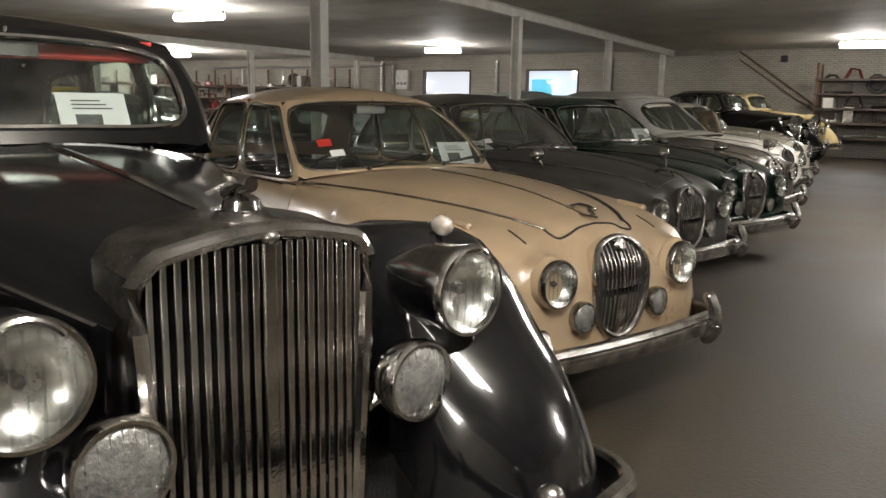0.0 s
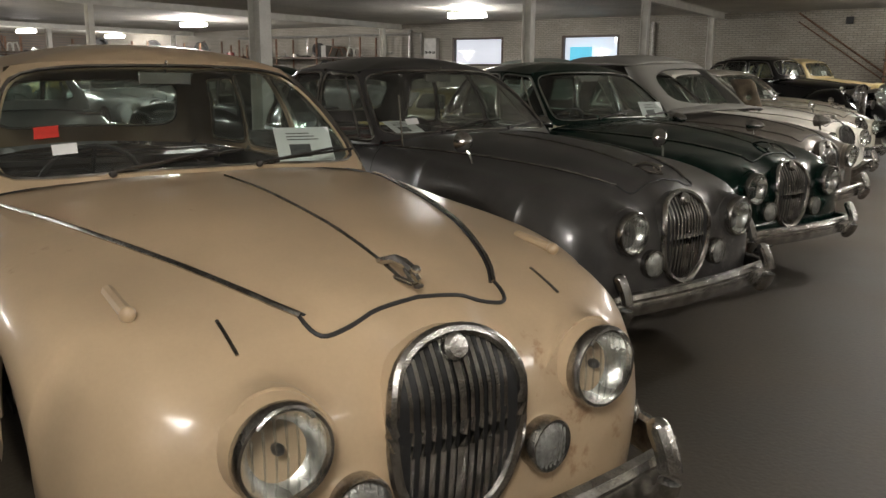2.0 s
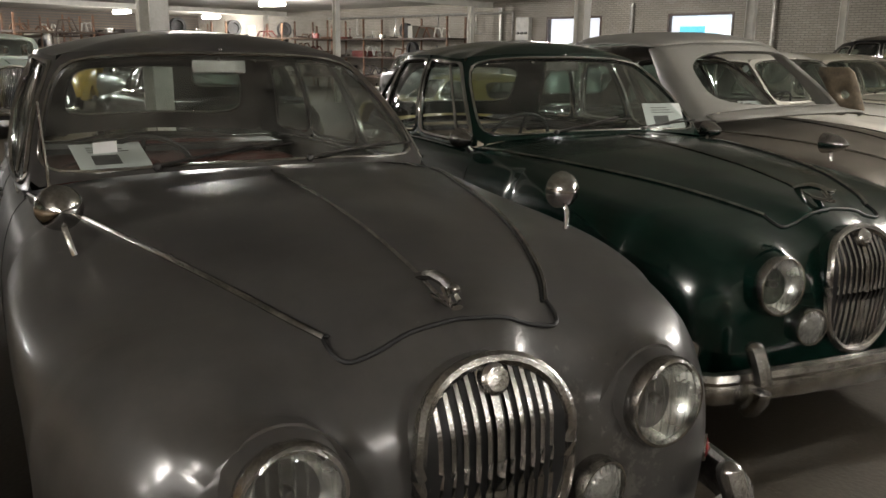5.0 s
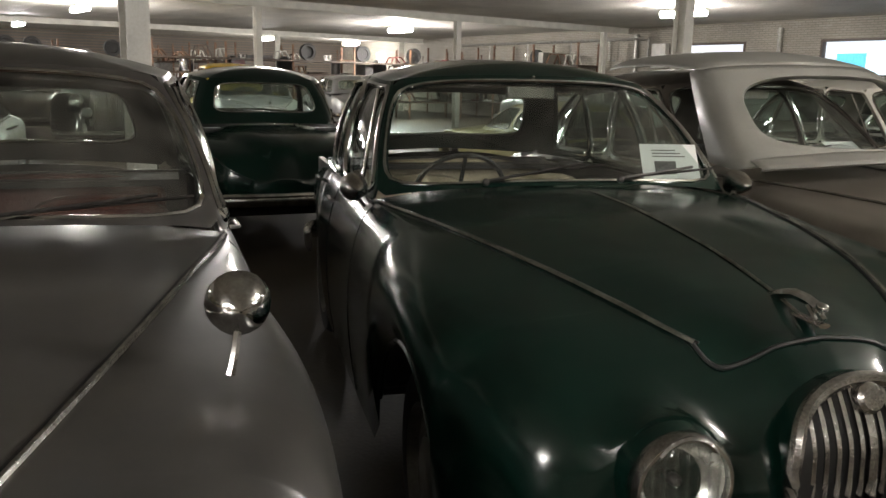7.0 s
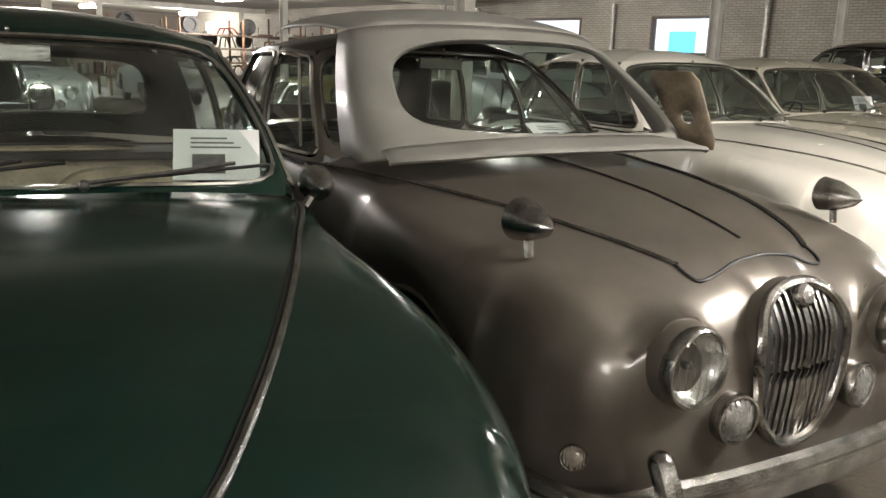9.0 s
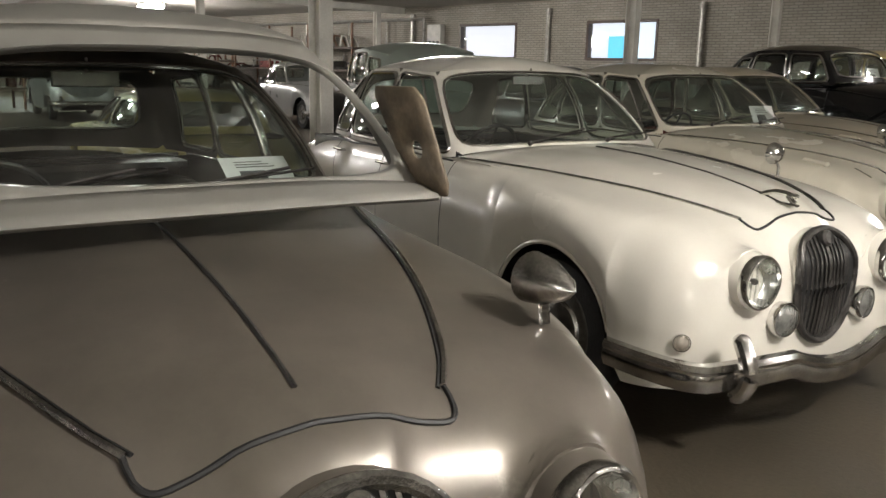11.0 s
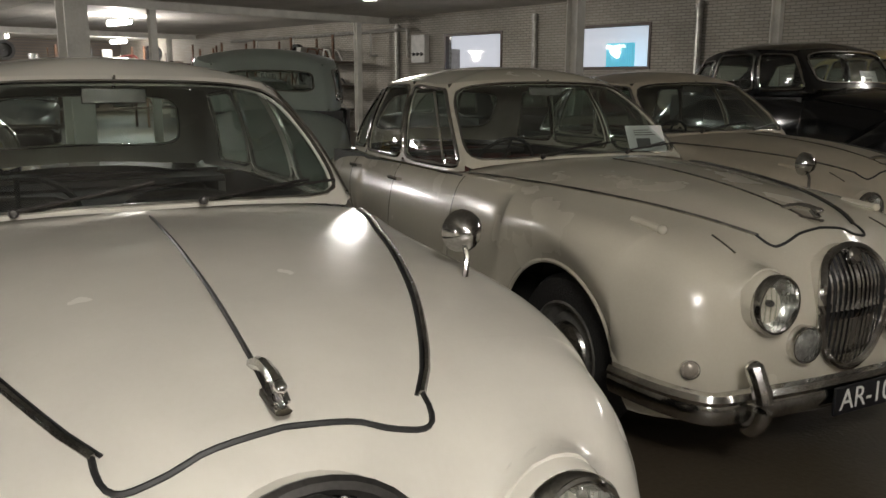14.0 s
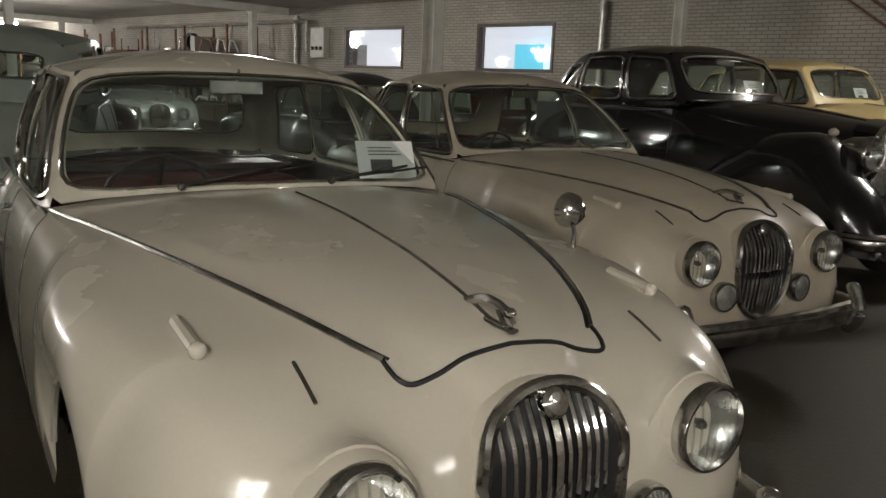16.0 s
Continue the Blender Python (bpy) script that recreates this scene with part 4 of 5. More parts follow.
def tall_car(label, paint, at, heading, leather=LEATHER_RED, style="limousine", group="upright cars of the forties", scale=1.0, wings=None):
    """A tall pre-war style car with a long bonnet, separate wings and an upright radiator."""
    P = TALL
    wings = wings or paint
    e = new("vintage_car")
    tagged(e, label, "car", group)
    body_shell(P, paint, e)
    cabin_shell(P, paint, e, GLASS, 0.011)
    interior(P, e, leather)
    for xa in P["axles"]:
        for s in (1, -1):
            shared(("wheel", "tall", 0.36), lambda: wheel_part("plain", 0.36), e, pose(xa, 0.70 * s, 0.36, 0, 0, 0 if s > 0 else 180))
    for s in (1, -1):
        top = [(-0.35, 0.42), (0.2, 0.62), (0.7, 0.98), (1.05, 1.14), (1.33, 1.16), (1.48, 1.07), (1.58, 0.93), (1.74, 0.79), (1.86, 0.60), (1.93, 0.42)]
        bot = [(-0.35, 0.34), (0.6, 0.36), (0.78, 0.45), (1.2, 0.74), (1.62, 0.50), (1.75, 0.40), (1.93, 0.38)]
        wing("front_wing", top, bot, 0.66, 0.275, -0.35, 1.93, wings, e, s)
        top = [(-2.35, 0.45), (-2.15, 0.70), (-1.7, 0.92), (-1.4, 0.92), (-1.0, 0.75), (-0.7, 0.5)]
        bot = [(-2.35, 0.38), (-2.0, 0.4), (-1.55, 0.6), (-1.1, 0.4), (-0.7, 0.36)]
        wing("rear_wing", top, bot, 0.68, 0.20, -2.35, -0.70, wings, e, s)
        for x in (0.05, -0.55, -1.15):
            Geo().tube([Vector((p.x, (p.y + 0.002) * s, p.z)) for p in section(P, x)[2:20]], 0.004, 4).done("door_gap", BLACK, e)
        Geo().tube([(x, (section(P, x)[18].y + 0.004) * s, section(P, x)[18].z) for x in [1.4 - 0.1 * k for k in range(32)]], 0.008, 5).done("waist_strip", CHROME if style == "limousine" else paint, e)
        p = section(P, -0.45)[13]
        Geo().tube([(-0.40, (p.y + 0.005) * s, p.z), (-0.41, (p.y + 0.04) * s, p.z), (-0.54, (p.y + 0.04) * s, p.z)], 0.011, 6).done("door_handle", CHROME, e)
        side = Geo().box(0.45, 0.0, -0.014, 1.15, 0.016, 0.014)
        o = side.done("bonnet_louvre", CHROME_DULL, e, bevel=0.006)
        yy = section(P, 0.8)[13]
        o.matrix_basis = pose(0.0, (yy.y + 0.035) * s, yy.z, 0, 0, -17 * s)
    u = Geo().box(-2.1, -0.60, 0.34, 1.5, 0.60, 0.6)
    u.done("underbody", UNDER, e, smooth=False)
    Geo().tube([(x, 0, surf(P, x, 0, 0.002)) for x in [0.25 + 0.1 * k for k in range(12)]], 0.010, 6).done("bonnet_hinge", CHROME, e)
    # upright radiator shell
    r = new("grille")
    r.parent = e
    x, zt, zb_, hw = 1.51, 1.195, 0.42, 0.285
    out = [(x + 0.02 - 0.25 * y * y, y, z) for y, z in
           [(-hw * 0.86, zb_)] + [(-hw * (0.86 + 0.14 * k / 8), zb_ + (zt - 0.05 - zb_) * k / 8) for k in range(1, 9)] + [(-hw + 0.03, zt - 0.012)] + [(-hw + 0.05 + (2 * hw - 0.1) * k / 12, zt + 0.035 * math.sin(math.pi * k / 12)) for k in range(13)]
           + [(hw - 0.03, zt - 0.012)] + [(hw * (1 - 0.14 * k / 8), zt - 0.05 - (zt - 0.05 - zb_) * k / 8) for k in range(9)]]
    Geo().tube(out, 0.020, 8).done("surround", CHROME, r)
    hood = [Vector((1.33, y * 1.02, z + (0.03 if z > zt - 0.06 else 0))) for _, y, z in out]
    m = len(out)
    Geo().add([Vector(p) + Vector((-0.005, 0, 0.012)) for p in out] + hood, [(j, j + 1, m + j + 1, m + j) for j in range(m - 1)]).done("radiator_shell", CHROME_DULL if style == "limousine" else paint, r)
    Geo().box(x - 0.06, -hw + 0.02, zb_, x - 0.055, hw - 0.02, zt).done("grille_back", BLACK, r, smooth=False)
    n = 9
    for k in range(-n, n + 1):
        y = k * (hw - 0.03) / n
        top_ = zt + 0.03 * math.cos(y / hw * math.pi / 2) - 0.02
        b = Geo().box(-0.028, -0.0085 if k else -0.016, zb_, 0.006 if k else 0.018, 0.0085 if k else 0.016, top_)
        o = b.done("slat", CHROME, r, bevel=0.003)
        o.matrix_basis = pose(x + 0.012 - 0.25 * y * y, y * (1.0), 0, 0, 0, -18 * k / n)
    if style == "limousine":
        hl = Geo().box(-0.40, -0.54, 1.675, -0.115, 0.54, 1.70)
        hl.box(-0.135, -0.54, 1.63, -0.115, 0.54, 1.70)
        hl.done("headlining", RED_STICKER, e, bevel=0.01)
        c = Geo().lathe([(-0.02, 0.075), (0.0, 0.075), (0.012, 0.06), (0.02, 0.045), (0.04, 0.04), (0.05, 0.025), (0.055, 0.001)], (1.43, 0, 1.245), (0, 0, 1), 24)
        c.tube([(1.37, 0, 1.29), (1.41, 0, 1.325), (1.47, 0, 1.32)], 0.018, 8)
        c.tube([(1.37, 0.05, 1.30), (1.41, 0.02, 1.325), (1.41, -0.02, 1.325), (1.37, -0.05, 1.30)], 0.012, 6)
        c.done("radiator_cap", CHROME, e)
        w = Geo()
        for s in (1, -1):
            for k in range(5):
                w.tube([(1.53, 0.01 * s, 1.215 + 0.003 * k), (1.515 - 0.006 * k, (0.05 + 0.012 * k) * s, 1.222), (1.49 - 0.01 * k, (0.10 + 0.012 * k) * s, 1.214)], 0.006, 5)
        w.ball((1.538, 0, 1.215), 0.022, 0.022, 0.018)
        w.done("radiator_badge", CHROME, e)
    for s in (1, -1):
        lamp = shared("big_lamp", lambda: lamp_part(0.112, 0.25, LENS, CHROME), e, pose(1.61, 0.52 * s, 1.035))
        shared("big_fog", lambda: lamp_part(0.098, 0.10, LENS_FOG, CHROME, "fog_lamp", False), e, pose(1.60, 0.365 * s, 0.835))
        Geo().tube([(1.54, 0.365 * s, 0.82), (1.48, 0.27 * s, 0.74)], 0.018, 6).done("lamp_bracket", CHROME, e)
        o = Geo().ball((1.40, 0.64 * s, 1.165), 0.04, 0.024, 0.03)
        o.done("wing_lamp", LENS_AMBER, e)
    bp = bumper_part(CHROME_DULL, 1.98, 0.50, 0.90, 1.72, 0.055, 0, 0.42, oh=0.10)
    bp.parent = e
    shared("tall_rear_bumper", lambda: bumper_part(CHROME_DULL, 2.55, 0.48, 0.8, 2.2, 0.05, name="rear_bumper"), e, pose(0, 0, 0, 0, 0, 180))
    e.matrix_basis = pose(at[0], at[1], 0, 0, 0, heading) @ Matrix.Diagonal((scale, scale, scale, 1))
    return e


def roof_piece(car):
    """A cut-off roof from another car, with its windscreen surround and scuttle, laid over the cabin."""
    P = SALOON
    n = len(P["base"]) - 1
    e = new("spare_roof_panel")
    tagged(e, "cut-off grey primed roof section resting on the saloon", "car part")
    K = 64

    def at(s, t):
        p = greenhouse(P, abs(s), t)
        return Vector((p.x, math.copysign(p.y, s) if s else 0, p.z))

    def outline(sa, t0, t1, e_):
        o = []
        for i in range(K):
            a = 2 * math.pi * (i + 0.5) / K
            c, d = math.cos(a), math.sin(a)
            q = max(abs(c), abs(d)) if e_ is None else (abs(c) ** e_ + abs(d) ** e_) ** (1 / e_)
            o.append((sa * c / q, (t0 + t1) / 2 + (t1 - t0) / 2 * d / q))
        return o

    O, I = outline(3.25, -0.02, 1.0, None), [(a + 0.38, b) for a, b in outline(2.25, 0.05, 0.86, 3.2)]
    g, V = Geo(), []
    for lev in (0, 0.4, 0.8, 1):
        V += [at(a[0] + (b[0] - a[0]) * lev, a[1] + (b[1] - a[1]) * lev) for a, b in zip(O, I)]
    cen = Vector((-0.4, 0, 1.15))
    V += [p + (cen - p).normalized() * 0.03 for p in V[3 * K:4 * K]]
    g.add(V, [(l * K + j, l * K + (j + 1) % K, (l + 1) * K + (j + 1) % K, (l + 1) * K + j) for l in range(4) for j in range(K)])
    # roof skin back to the cut
    xs = [P["top"][0][0] + 0.005 - 0.98 * k / 14 for k in range(15)]
    rows = []
    for x in xs:
        best = min((abs(ring_at(P, "top", s / 20).x - x), s / 20) for s in range(0, 141))[1]
        hw, ze = ring_at(P, "top", best).y, ring_at(P, "top", best).z
        zr = P["roof"] - 0.02 * abs(x + 0.7) - 0.075 * max(0, (x + 0.42) / 0.32) ** 2
        rows.append([(x, hw * math.sin(math.pi / 2 * u / 8), ze + (max(zr, ze) - ze) * math.cos(math.pi / 2 * u / 8) ** 1.2) for u in range(-8, 9)])
    g.add([p for r in rows for p in r], [(i * 17 + j, i * 17 + j + 1, (i + 1) * 17 + j + 1, (i + 1) * 17 + j) for i in range(14) for j in range(16)])
    # scuttle lip reaching over the bonnet
    V = []
    for i in range(25):
        s = -2.4 + 4.8 * i / 24
        p = at(s, 0.0)
        k = 1 - 0.55 * (abs(s) / 2.4) ** 3
        for dx, dz in ((0, 0.02), (0.06 * k, 0.014), (0.13 * k, 0.004), (0.19 * k, 0.0), (0.205 * k, -0.012), (0.19 * k, -0.022)):
            V.append((p.x + dx, p.y * (1 + 0.25 * dx), p.z + dz))
    g.add(V, [(i * 6 + j, i * 6 + j + 1, (i + 1) * 6 + j + 1, (i + 1) * 6 + j) for i in range(24) for j in range(5)])
    skin = g.done("roof_skin", PAINT["primer"], e, sharp=50)
    so = skin.modifiers.new("thickness", "SOLIDIFY")
    so.thickness = 0.006
    # left pillar flange with its round hole
    q = at(2.6, 0.0)
    V, n = [], 24
    for k in range(n):
        a = 2 * math.pi * (k + 0.5) / n
        c, d = math.cos(a), math.sin(a)
        u = max(abs(c), abs(d))
        V.append((0.11 * c / u * (1 + 0.2 * d / u) - 0.07 * d / u, 0.01 * c, 0.16 + 0.16 * d / u))
    V += [(0.01 + 0.034 * math.cos(2 * math.pi * (k + 0.5) / n), 0.004, 0.13 + 0.030 * math.sin(2 * math.pi * (k + 0.5) / n)) for k in range(n)]
    f = mesh("pillar_flange", V, [(k, (k + 1) % n, n + (k + 1) % n, n + k) for k in range(n)], PAINT["tan"], parent=e)
    so = f.modifiers.new("thickness", "SOLIDIFY")
    so.thickness = 0.012
    f.matrix_basis = Matrix.Translation((q.x - 0.02, q.y + 0.01, q.z)) @ pose(0, 0, 0, 10, 0, 0)
    e.matrix_basis = car.matrix_basis @ Matrix.Translation((0.36, 0.09, -0.03)) @ Matrix.Diagonal((1.12, 1.08, 1.085, 1))
    return e


def fastback(label, paint, at, heading):
    """A low two-door fastback coupe seen from the side and rear."""
    P = dict(SALOON)
    P["roof"] = 1.26
    P["base"] = [(x, y * 0.95, z * 0.82) for x, y, z in SALOON["base"]]
    P["top"] = [(x - 0.1, y * 0.92, z * 0.80) for x, y, z in SALOON["top"]]
    for key in ("zf", "zc"):
        P[key] = [(x, z * 0.82) for x, z in SALOON[key]]
    P["rear_arch"] = 0.68
    del P["lamp"]
    P["panes"] = [("windscreen", 0.0, 1.93, 0.07, 0.9, True), ("side_window", 2.95, 4.3, 0.12, 0.88, False), ("side_window", 4.5, 5.8, 0.15, 0.85, False), ("rear_window", 7.0, 8.0, 0.2, 0.9, True)]
    e = new("coupe_car")
    tagged(e, label, "car", "cars in the back rows")
    body_shell(P, paint, e)
    cabin_shell(P, paint, e, GLASS_DUSTY, 0.006)
    interior(P, e, LEATHER_DARK)
    for xa in P["axles"]:
        for s in (1, -1):
            shared(("wheel", "wire", 0.325), lambda: wheel_part("wire", 0.325), e, pose(xa, 0.68 * s, 0.325, 0, 0, 0 if s > 0 else 180))
    Geo().box(-2.1, -0.56, 0.27, 1.8, 0.56, 0.5).done("underbody", UNDER, e, smooth=False)
    shared(("rear_bumper", CHROME_DULL.name), lambda: bumper_part(CHROME_DULL, 2.46, 0.45, 0.80, 1.9, name="rear_bumper"), e, pose(0, 0, 0, 0, 0, 180))
    e.matrix_basis = pose(at[0], at[1], 0, 0, 0, heading)
    return e


# ---- the hall ----
FLOOR = mat("sandy_concrete", (0.060, 0.046, 0.029), 0.6, 0, 0.22, 0.8, 0.25, 45, second=(0.042, 0.034, 0.023))
CEILING = mat("ceiling_boards", (0.55, 0.53, 0.48), 0.7, 0, 0.2, 0.6, 0.1, 20)
WALL = brick_mat("painted_brick", (0.33, 0.305, 0.26), (0.275, 0.25, 0.21), (0.16, 0.145, 0.12))
WHITE_STEEL = mat("white_painted_steel", (0.66, 0.64, 0.58), 0.45, 0, 0.15, 3, 0.05, 50)
DARK_WOOD = mat("dark_timber", (0.06, 0.04, 0.028), 0.6, 0, 0.4, 5, 0.3)
FRAME = mat("brown_window_frame", (0.055, 0.03, 0.02), 0.45, 0, 0.3, 6)
PIPE = mat("galvanised_pipe", (0.35, 0.34, 0.31), 0.4, 0.6, 0.3, 8)
RUST = mat("rusty_steel", (0.16, 0.085, 0.05), 0.7, 0.2, 0.5, 6, 0.4)
# west wall's brick: dimness of the hall's far end put into its colour
DIM_BRICK = brick_mat("bare_brick", (0.15, 0.115, 0.085), (0.11, 0.085, 0.065), (0.09, 0.08, 0.07))
X0, X1, Y0, Y1 = -42.0, 9.0, -4.0, 30.4

f = mesh("floor", [(X0 - 0.3, Y0 - 0.3, 0), (X1 + 0.3, Y0 - 0.3, 0), (X1 + 0.3, Y1 + 4, 0), (X0 - 0.3, Y1 + 4, 0), (X0 - 0.3, Y0 - 0.3, -0.2), (X1 + 0.3, Y0 - 0.3, -0.2), (X1 + 0.3, Y1 + 4, -0.2), (X0 - 0.3, Y1 + 4, -0.2)],
         [(0, 1, 2, 3), (4, 7, 6, 5), (0, 4, 5, 1), (1, 5, 6, 2), (2, 6, 7, 3), (3, 7, 4, 0)], FLOOR, smooth=False)
tagged(f, "worn sandy concrete floor with dust", "floor", kind="structure")
g = Geo()
y = Y0 - 0.3
while y < Y1 + 0.3:
    g.box(X0 - 0.3, y + 0.006, CEIL, X1 + 0.3, min(y + 1.2, Y1 + 0.3) - 0.006, CEIL + 0.10)
    y += 1.2
g.box(X0 - 0.3, Y0 - 0.3, CEIL + 0.02, X1 + 0.3, Y1 + 0.3, CEIL + 0.25)
tagged(g.done("ceiling", CEILING, smooth=False), "grey board ceiling with joints", "ceiling", kind="structure")

WINDOWS = [(-17.85, -15.55), (-13.10, -10.92)]
ZB, ZT = 1.80, 2.84
g = Geo()
xs = [X0] + [v for w in WINDOWS for v in w] + [X1]
for i in range(0, len(xs), 2):
    g.box(xs[i], Y1, 0, xs[i + 1], Y1 + 0.28, CEIL)
for a, b in WINDOWS:
    g.box(a, Y1, 0, b, Y1 + 0.28, ZB)
    g.box(a, Y1, ZT, b, Y1 + 0.28, CEIL)
tagged(g.done("wall_north", WALL, smooth=False), "painted brick wall with two window openings", "wall", kind="structure")
for nm, bx in (("wall_south", (X0, Y0 - 0.28, X1, Y0)), ("wall_west", (X0 - 0.28, Y0 - 0.28, X0, Y1 + 0.28)), ("wall_east", (X1, Y0 - 0.28, X1 + 0.28, Y1 + 0.28))):
    tagged(Geo().box(bx[0], bx[1], 0, bx[2], bx[3], CEIL).done(nm, DIM_BRICK if nm == "wall_west" else WALL, smooth=False), "brick wall coloured darker for the dim far end" if nm == "wall_west" else "painted brick wall", "wall", kind="structure")

# wall and curtain past the windows emit light, standing in for that room's lamps
ROOM_GLOW = glow("bright_room_beyond", (0.80, 0.80, 0.86), WINDOW_GLOW)
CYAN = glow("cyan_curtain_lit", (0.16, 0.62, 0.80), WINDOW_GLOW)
for k, (a, b) in enumerate(WINDOWS):
    w = new("window_%d" % (k + 1))
    tagged(w, "brown framed window onto a brightly lit room", "window", kind="structure")
    g = Geo()
    t = 0.07
    g.box(a, Y1 - 0.02, ZB, a + t, Y1 + 0.12, ZT).box(b - t, Y1 - 0.02, ZB, b, Y1 + 0.12, ZT)
    g.box(a + t, Y1 - 0.02, ZT - t, b - t, Y1 + 0.12, ZT).box(a + t, Y1 - 0.02, ZB, b - t, Y1 + 0.12, ZB + t)
    g.done("frame", FRAME, w, smooth=False, bevel=0.006)
    p = mesh("pane", [(a + t, Y1 + 0.05, ZB + t), (b - t, Y1 + 0.05, ZB + t), (b - t, Y1 + 0.05, ZT - t), (a + t, Y1 + 0.05, ZT - t)], [(0, 1, 2, 3)], glass("window_glass", (0.95, 0.97, 0.97), 0.02, 0.03), smooth=False, parent=w)
    p.visible_shadow = False
tagged(Geo().box(-44, Y1 + 3.4, 0, -2, Y1 + 3.6, CEIL).done("backdrop", ROOM_GLOW, smooth=False), "pale wall of the room beyond, glowing in place of room lamps", "wall", kind="structure")
g = Geo()
for k in range(12):
    x = -14.05 + 0.075 * k
    g.lathe([(-1.35, 0.05), (1.2, 0.05)], (x, Y1 + 2.6, 1.35), (0, 0, 1), 10)
tagged(g.done("curtain", CYAN), "cyan curtain in the room beyond, glowing as if lit", "curtain")
tagged(Geo().box(-20.75, Y1 + 2.2, 0, -19.95, Y1 + 2.6, 2.55).done("cupboard", mat("pale_cupboard", (0.55, 0.5, 0.45), 0.5), bevel=0.02), "pale cupboard in the lit room", "cupboard")

# columns under two lines of beams, running the way of the walk
beams = []
for bx0, bx1 in ((-5.35, -7.45), (-19.2, -20.4), (-32.5, -33.6)):
    pts = [(bx0 + (bx1 - bx0) * (yy - 2.5) / 27.0, yy) for yy in (2.9, 9.8, 16.4, 22.8, 29.2)]
    a, b = Vector((pts[0][0], Y0, 0)), Vector((pts[-1][0], Y1, 0))
    ang = math.degrees(math.atan2(b.y - a.y, b.x - a.x))
    L = (b - a).length
    g = Geo().box(0, -0.07, -0.015, L, 0.07, 0.0).box(0, -0.07, -0.20, L, 0.07, -0.185).box(0, -0.006, -0.185, L, 0.006, -0.015)
    o = g.done("beam", WHITE_STEEL, smooth=False)
    o.matrix_basis = pose(a.x, a.y, CEIL - 0.002, 0, 0, ang)
    tagged(o, "painted steel ceiling beam", "beam", "ceiling beams", "structure")
    for x, yy in pts:
        g = Geo()
        h = CEIL - 0.204
        g.box(-0.085, -0.085, 0, -0.071, 0.085, h).box(0.071, -0.085, 0, 0.085, 0.085, h).box(-0.071, -0.006, 0, 0.071, 0.006, h)
        g.box(-0.13, -0.13, 0, 0.13, 0.13, 0.015).box(-0.11, -0.11, h - 0.012, 0.11, 0.11, h)
        c = g.done("column", WHITE_STEEL, smooth=False, bevel=0.003)
        c.matrix_basis = pose(x, yy, 0, 0, 0, ang + 90)
        tagged(c, "white painted steel column carrying a beam", "column", "steel columns", "structure")

# tube lights; those at (1.3, -2.8) and x = 5.8 are unseen, added as fill
TUBE = glow("lit_tube", (1.0, 0.96, 0.90), TUBE_GLOW)
first = None
for x, y in [(-36.6, 23.6), (-37.5, 28.6), (-25.3, 24.0), (-13.4, 24.8), (-1.1, 26.4), (-34.5, 13.0), (-24.6, 13.2), (-12.6, 13.8), (1.3, 13.8), (1.3, 2.6), (1.3, -2.8), (-36, 2.5), (-24.6, 2.5), (-12.6, 2.5), (5.8, 8.0), (5.8, 19.0)]:
    e = new("tube_light")
    tagged(e, "lit white fluorescent batten under the ceiling", "lamp", "tube lights")
    if first is None:
        first = e
        Geo().box(-0.65, -0.05, 0.07, 0.65, 0.05, 0.13).done("batten", WHITE_STEEL, e, bevel=0.01)
        # radius far over a real tube's: the bloom is put into the shape
        Geo().lathe([(-0.63, 0.001), (-0.63, 0.085), (0.63, 0.085), (0.63, 0.001)], (0, 0.0, 0.018), (1, 0, 0), 12).done("tube", TUBE, e)
        Geo().box(-0.655, -0.03, -0.01, -0.635, 0.03, 0.07).done("lamp_holder", WHITE_STEEL, e)
        Geo().box(0.635, -0.03, -0.01, 0.655, 0.03, 0.07).done("lamp_holder", WHITE_STEEL, e)
        Geo().tube([(-0.45, 0, 0.12), (-0.45, 0, 0.22)], 0.008, 6).done("hanger", PIPE, e)
        Geo().tube([(0.45, 0, 0.12), (0.45, 0, 0.22)], 0.008, 6).done("hanger", PIPE, e)
    else:
        for o in first.children:
            c = o.copy()
            scene.collection.objects.link(c)
            c.parent = e
    e.matrix_basis = pose(x, y, CEIL - 0.22, 0, 0, 6)
    li = bpy.data.lights.new("tube_lamp", "POINT")
    li.shadow_soft_size, li.color = 0.22, (1.0, 0.955, 0.91)
    li.energy = TUBE_WATTS * (1.2 if x < -30 else 2.8 if x < -20 else 0.9 if x < -10 else 0.3 if y > 25 else 0.4 if x > 5 else 1.25 if y > 10 else 0.85)
    lo = new("tube_lamp", li)
    lo.matrix_basis = pose(x, y, CEIL - 0.52, 0, 0, 6)

# ---- the front row of cars ----
beige = saloon("dusty beige sports saloon with chrome grille on the concrete floor", PAINT["beige"], from_lamps(-0.135, 5.14, -19.0), -19.0, LEATHER_DARK, wheel="wire")
graphite = saloon("dull graphite grey saloon with peeling paint and chrome bumper", PAINT["graphite"], from_lamps(-0.53, 7.80, -16.0), -16.0, LEATHER_RED, glass_mat=GLASS_DUSTY, opts=("mirrors", "aerial", "red_side", "bare_wing"))
green = saloon("glossy dark green saloon with a tan interior", PAINT["green"], from_lamps(-0.47, 9.88, -19.5), -20.0, LEATHER_TAN, opts=("bare_wing", "door_mirrors"))
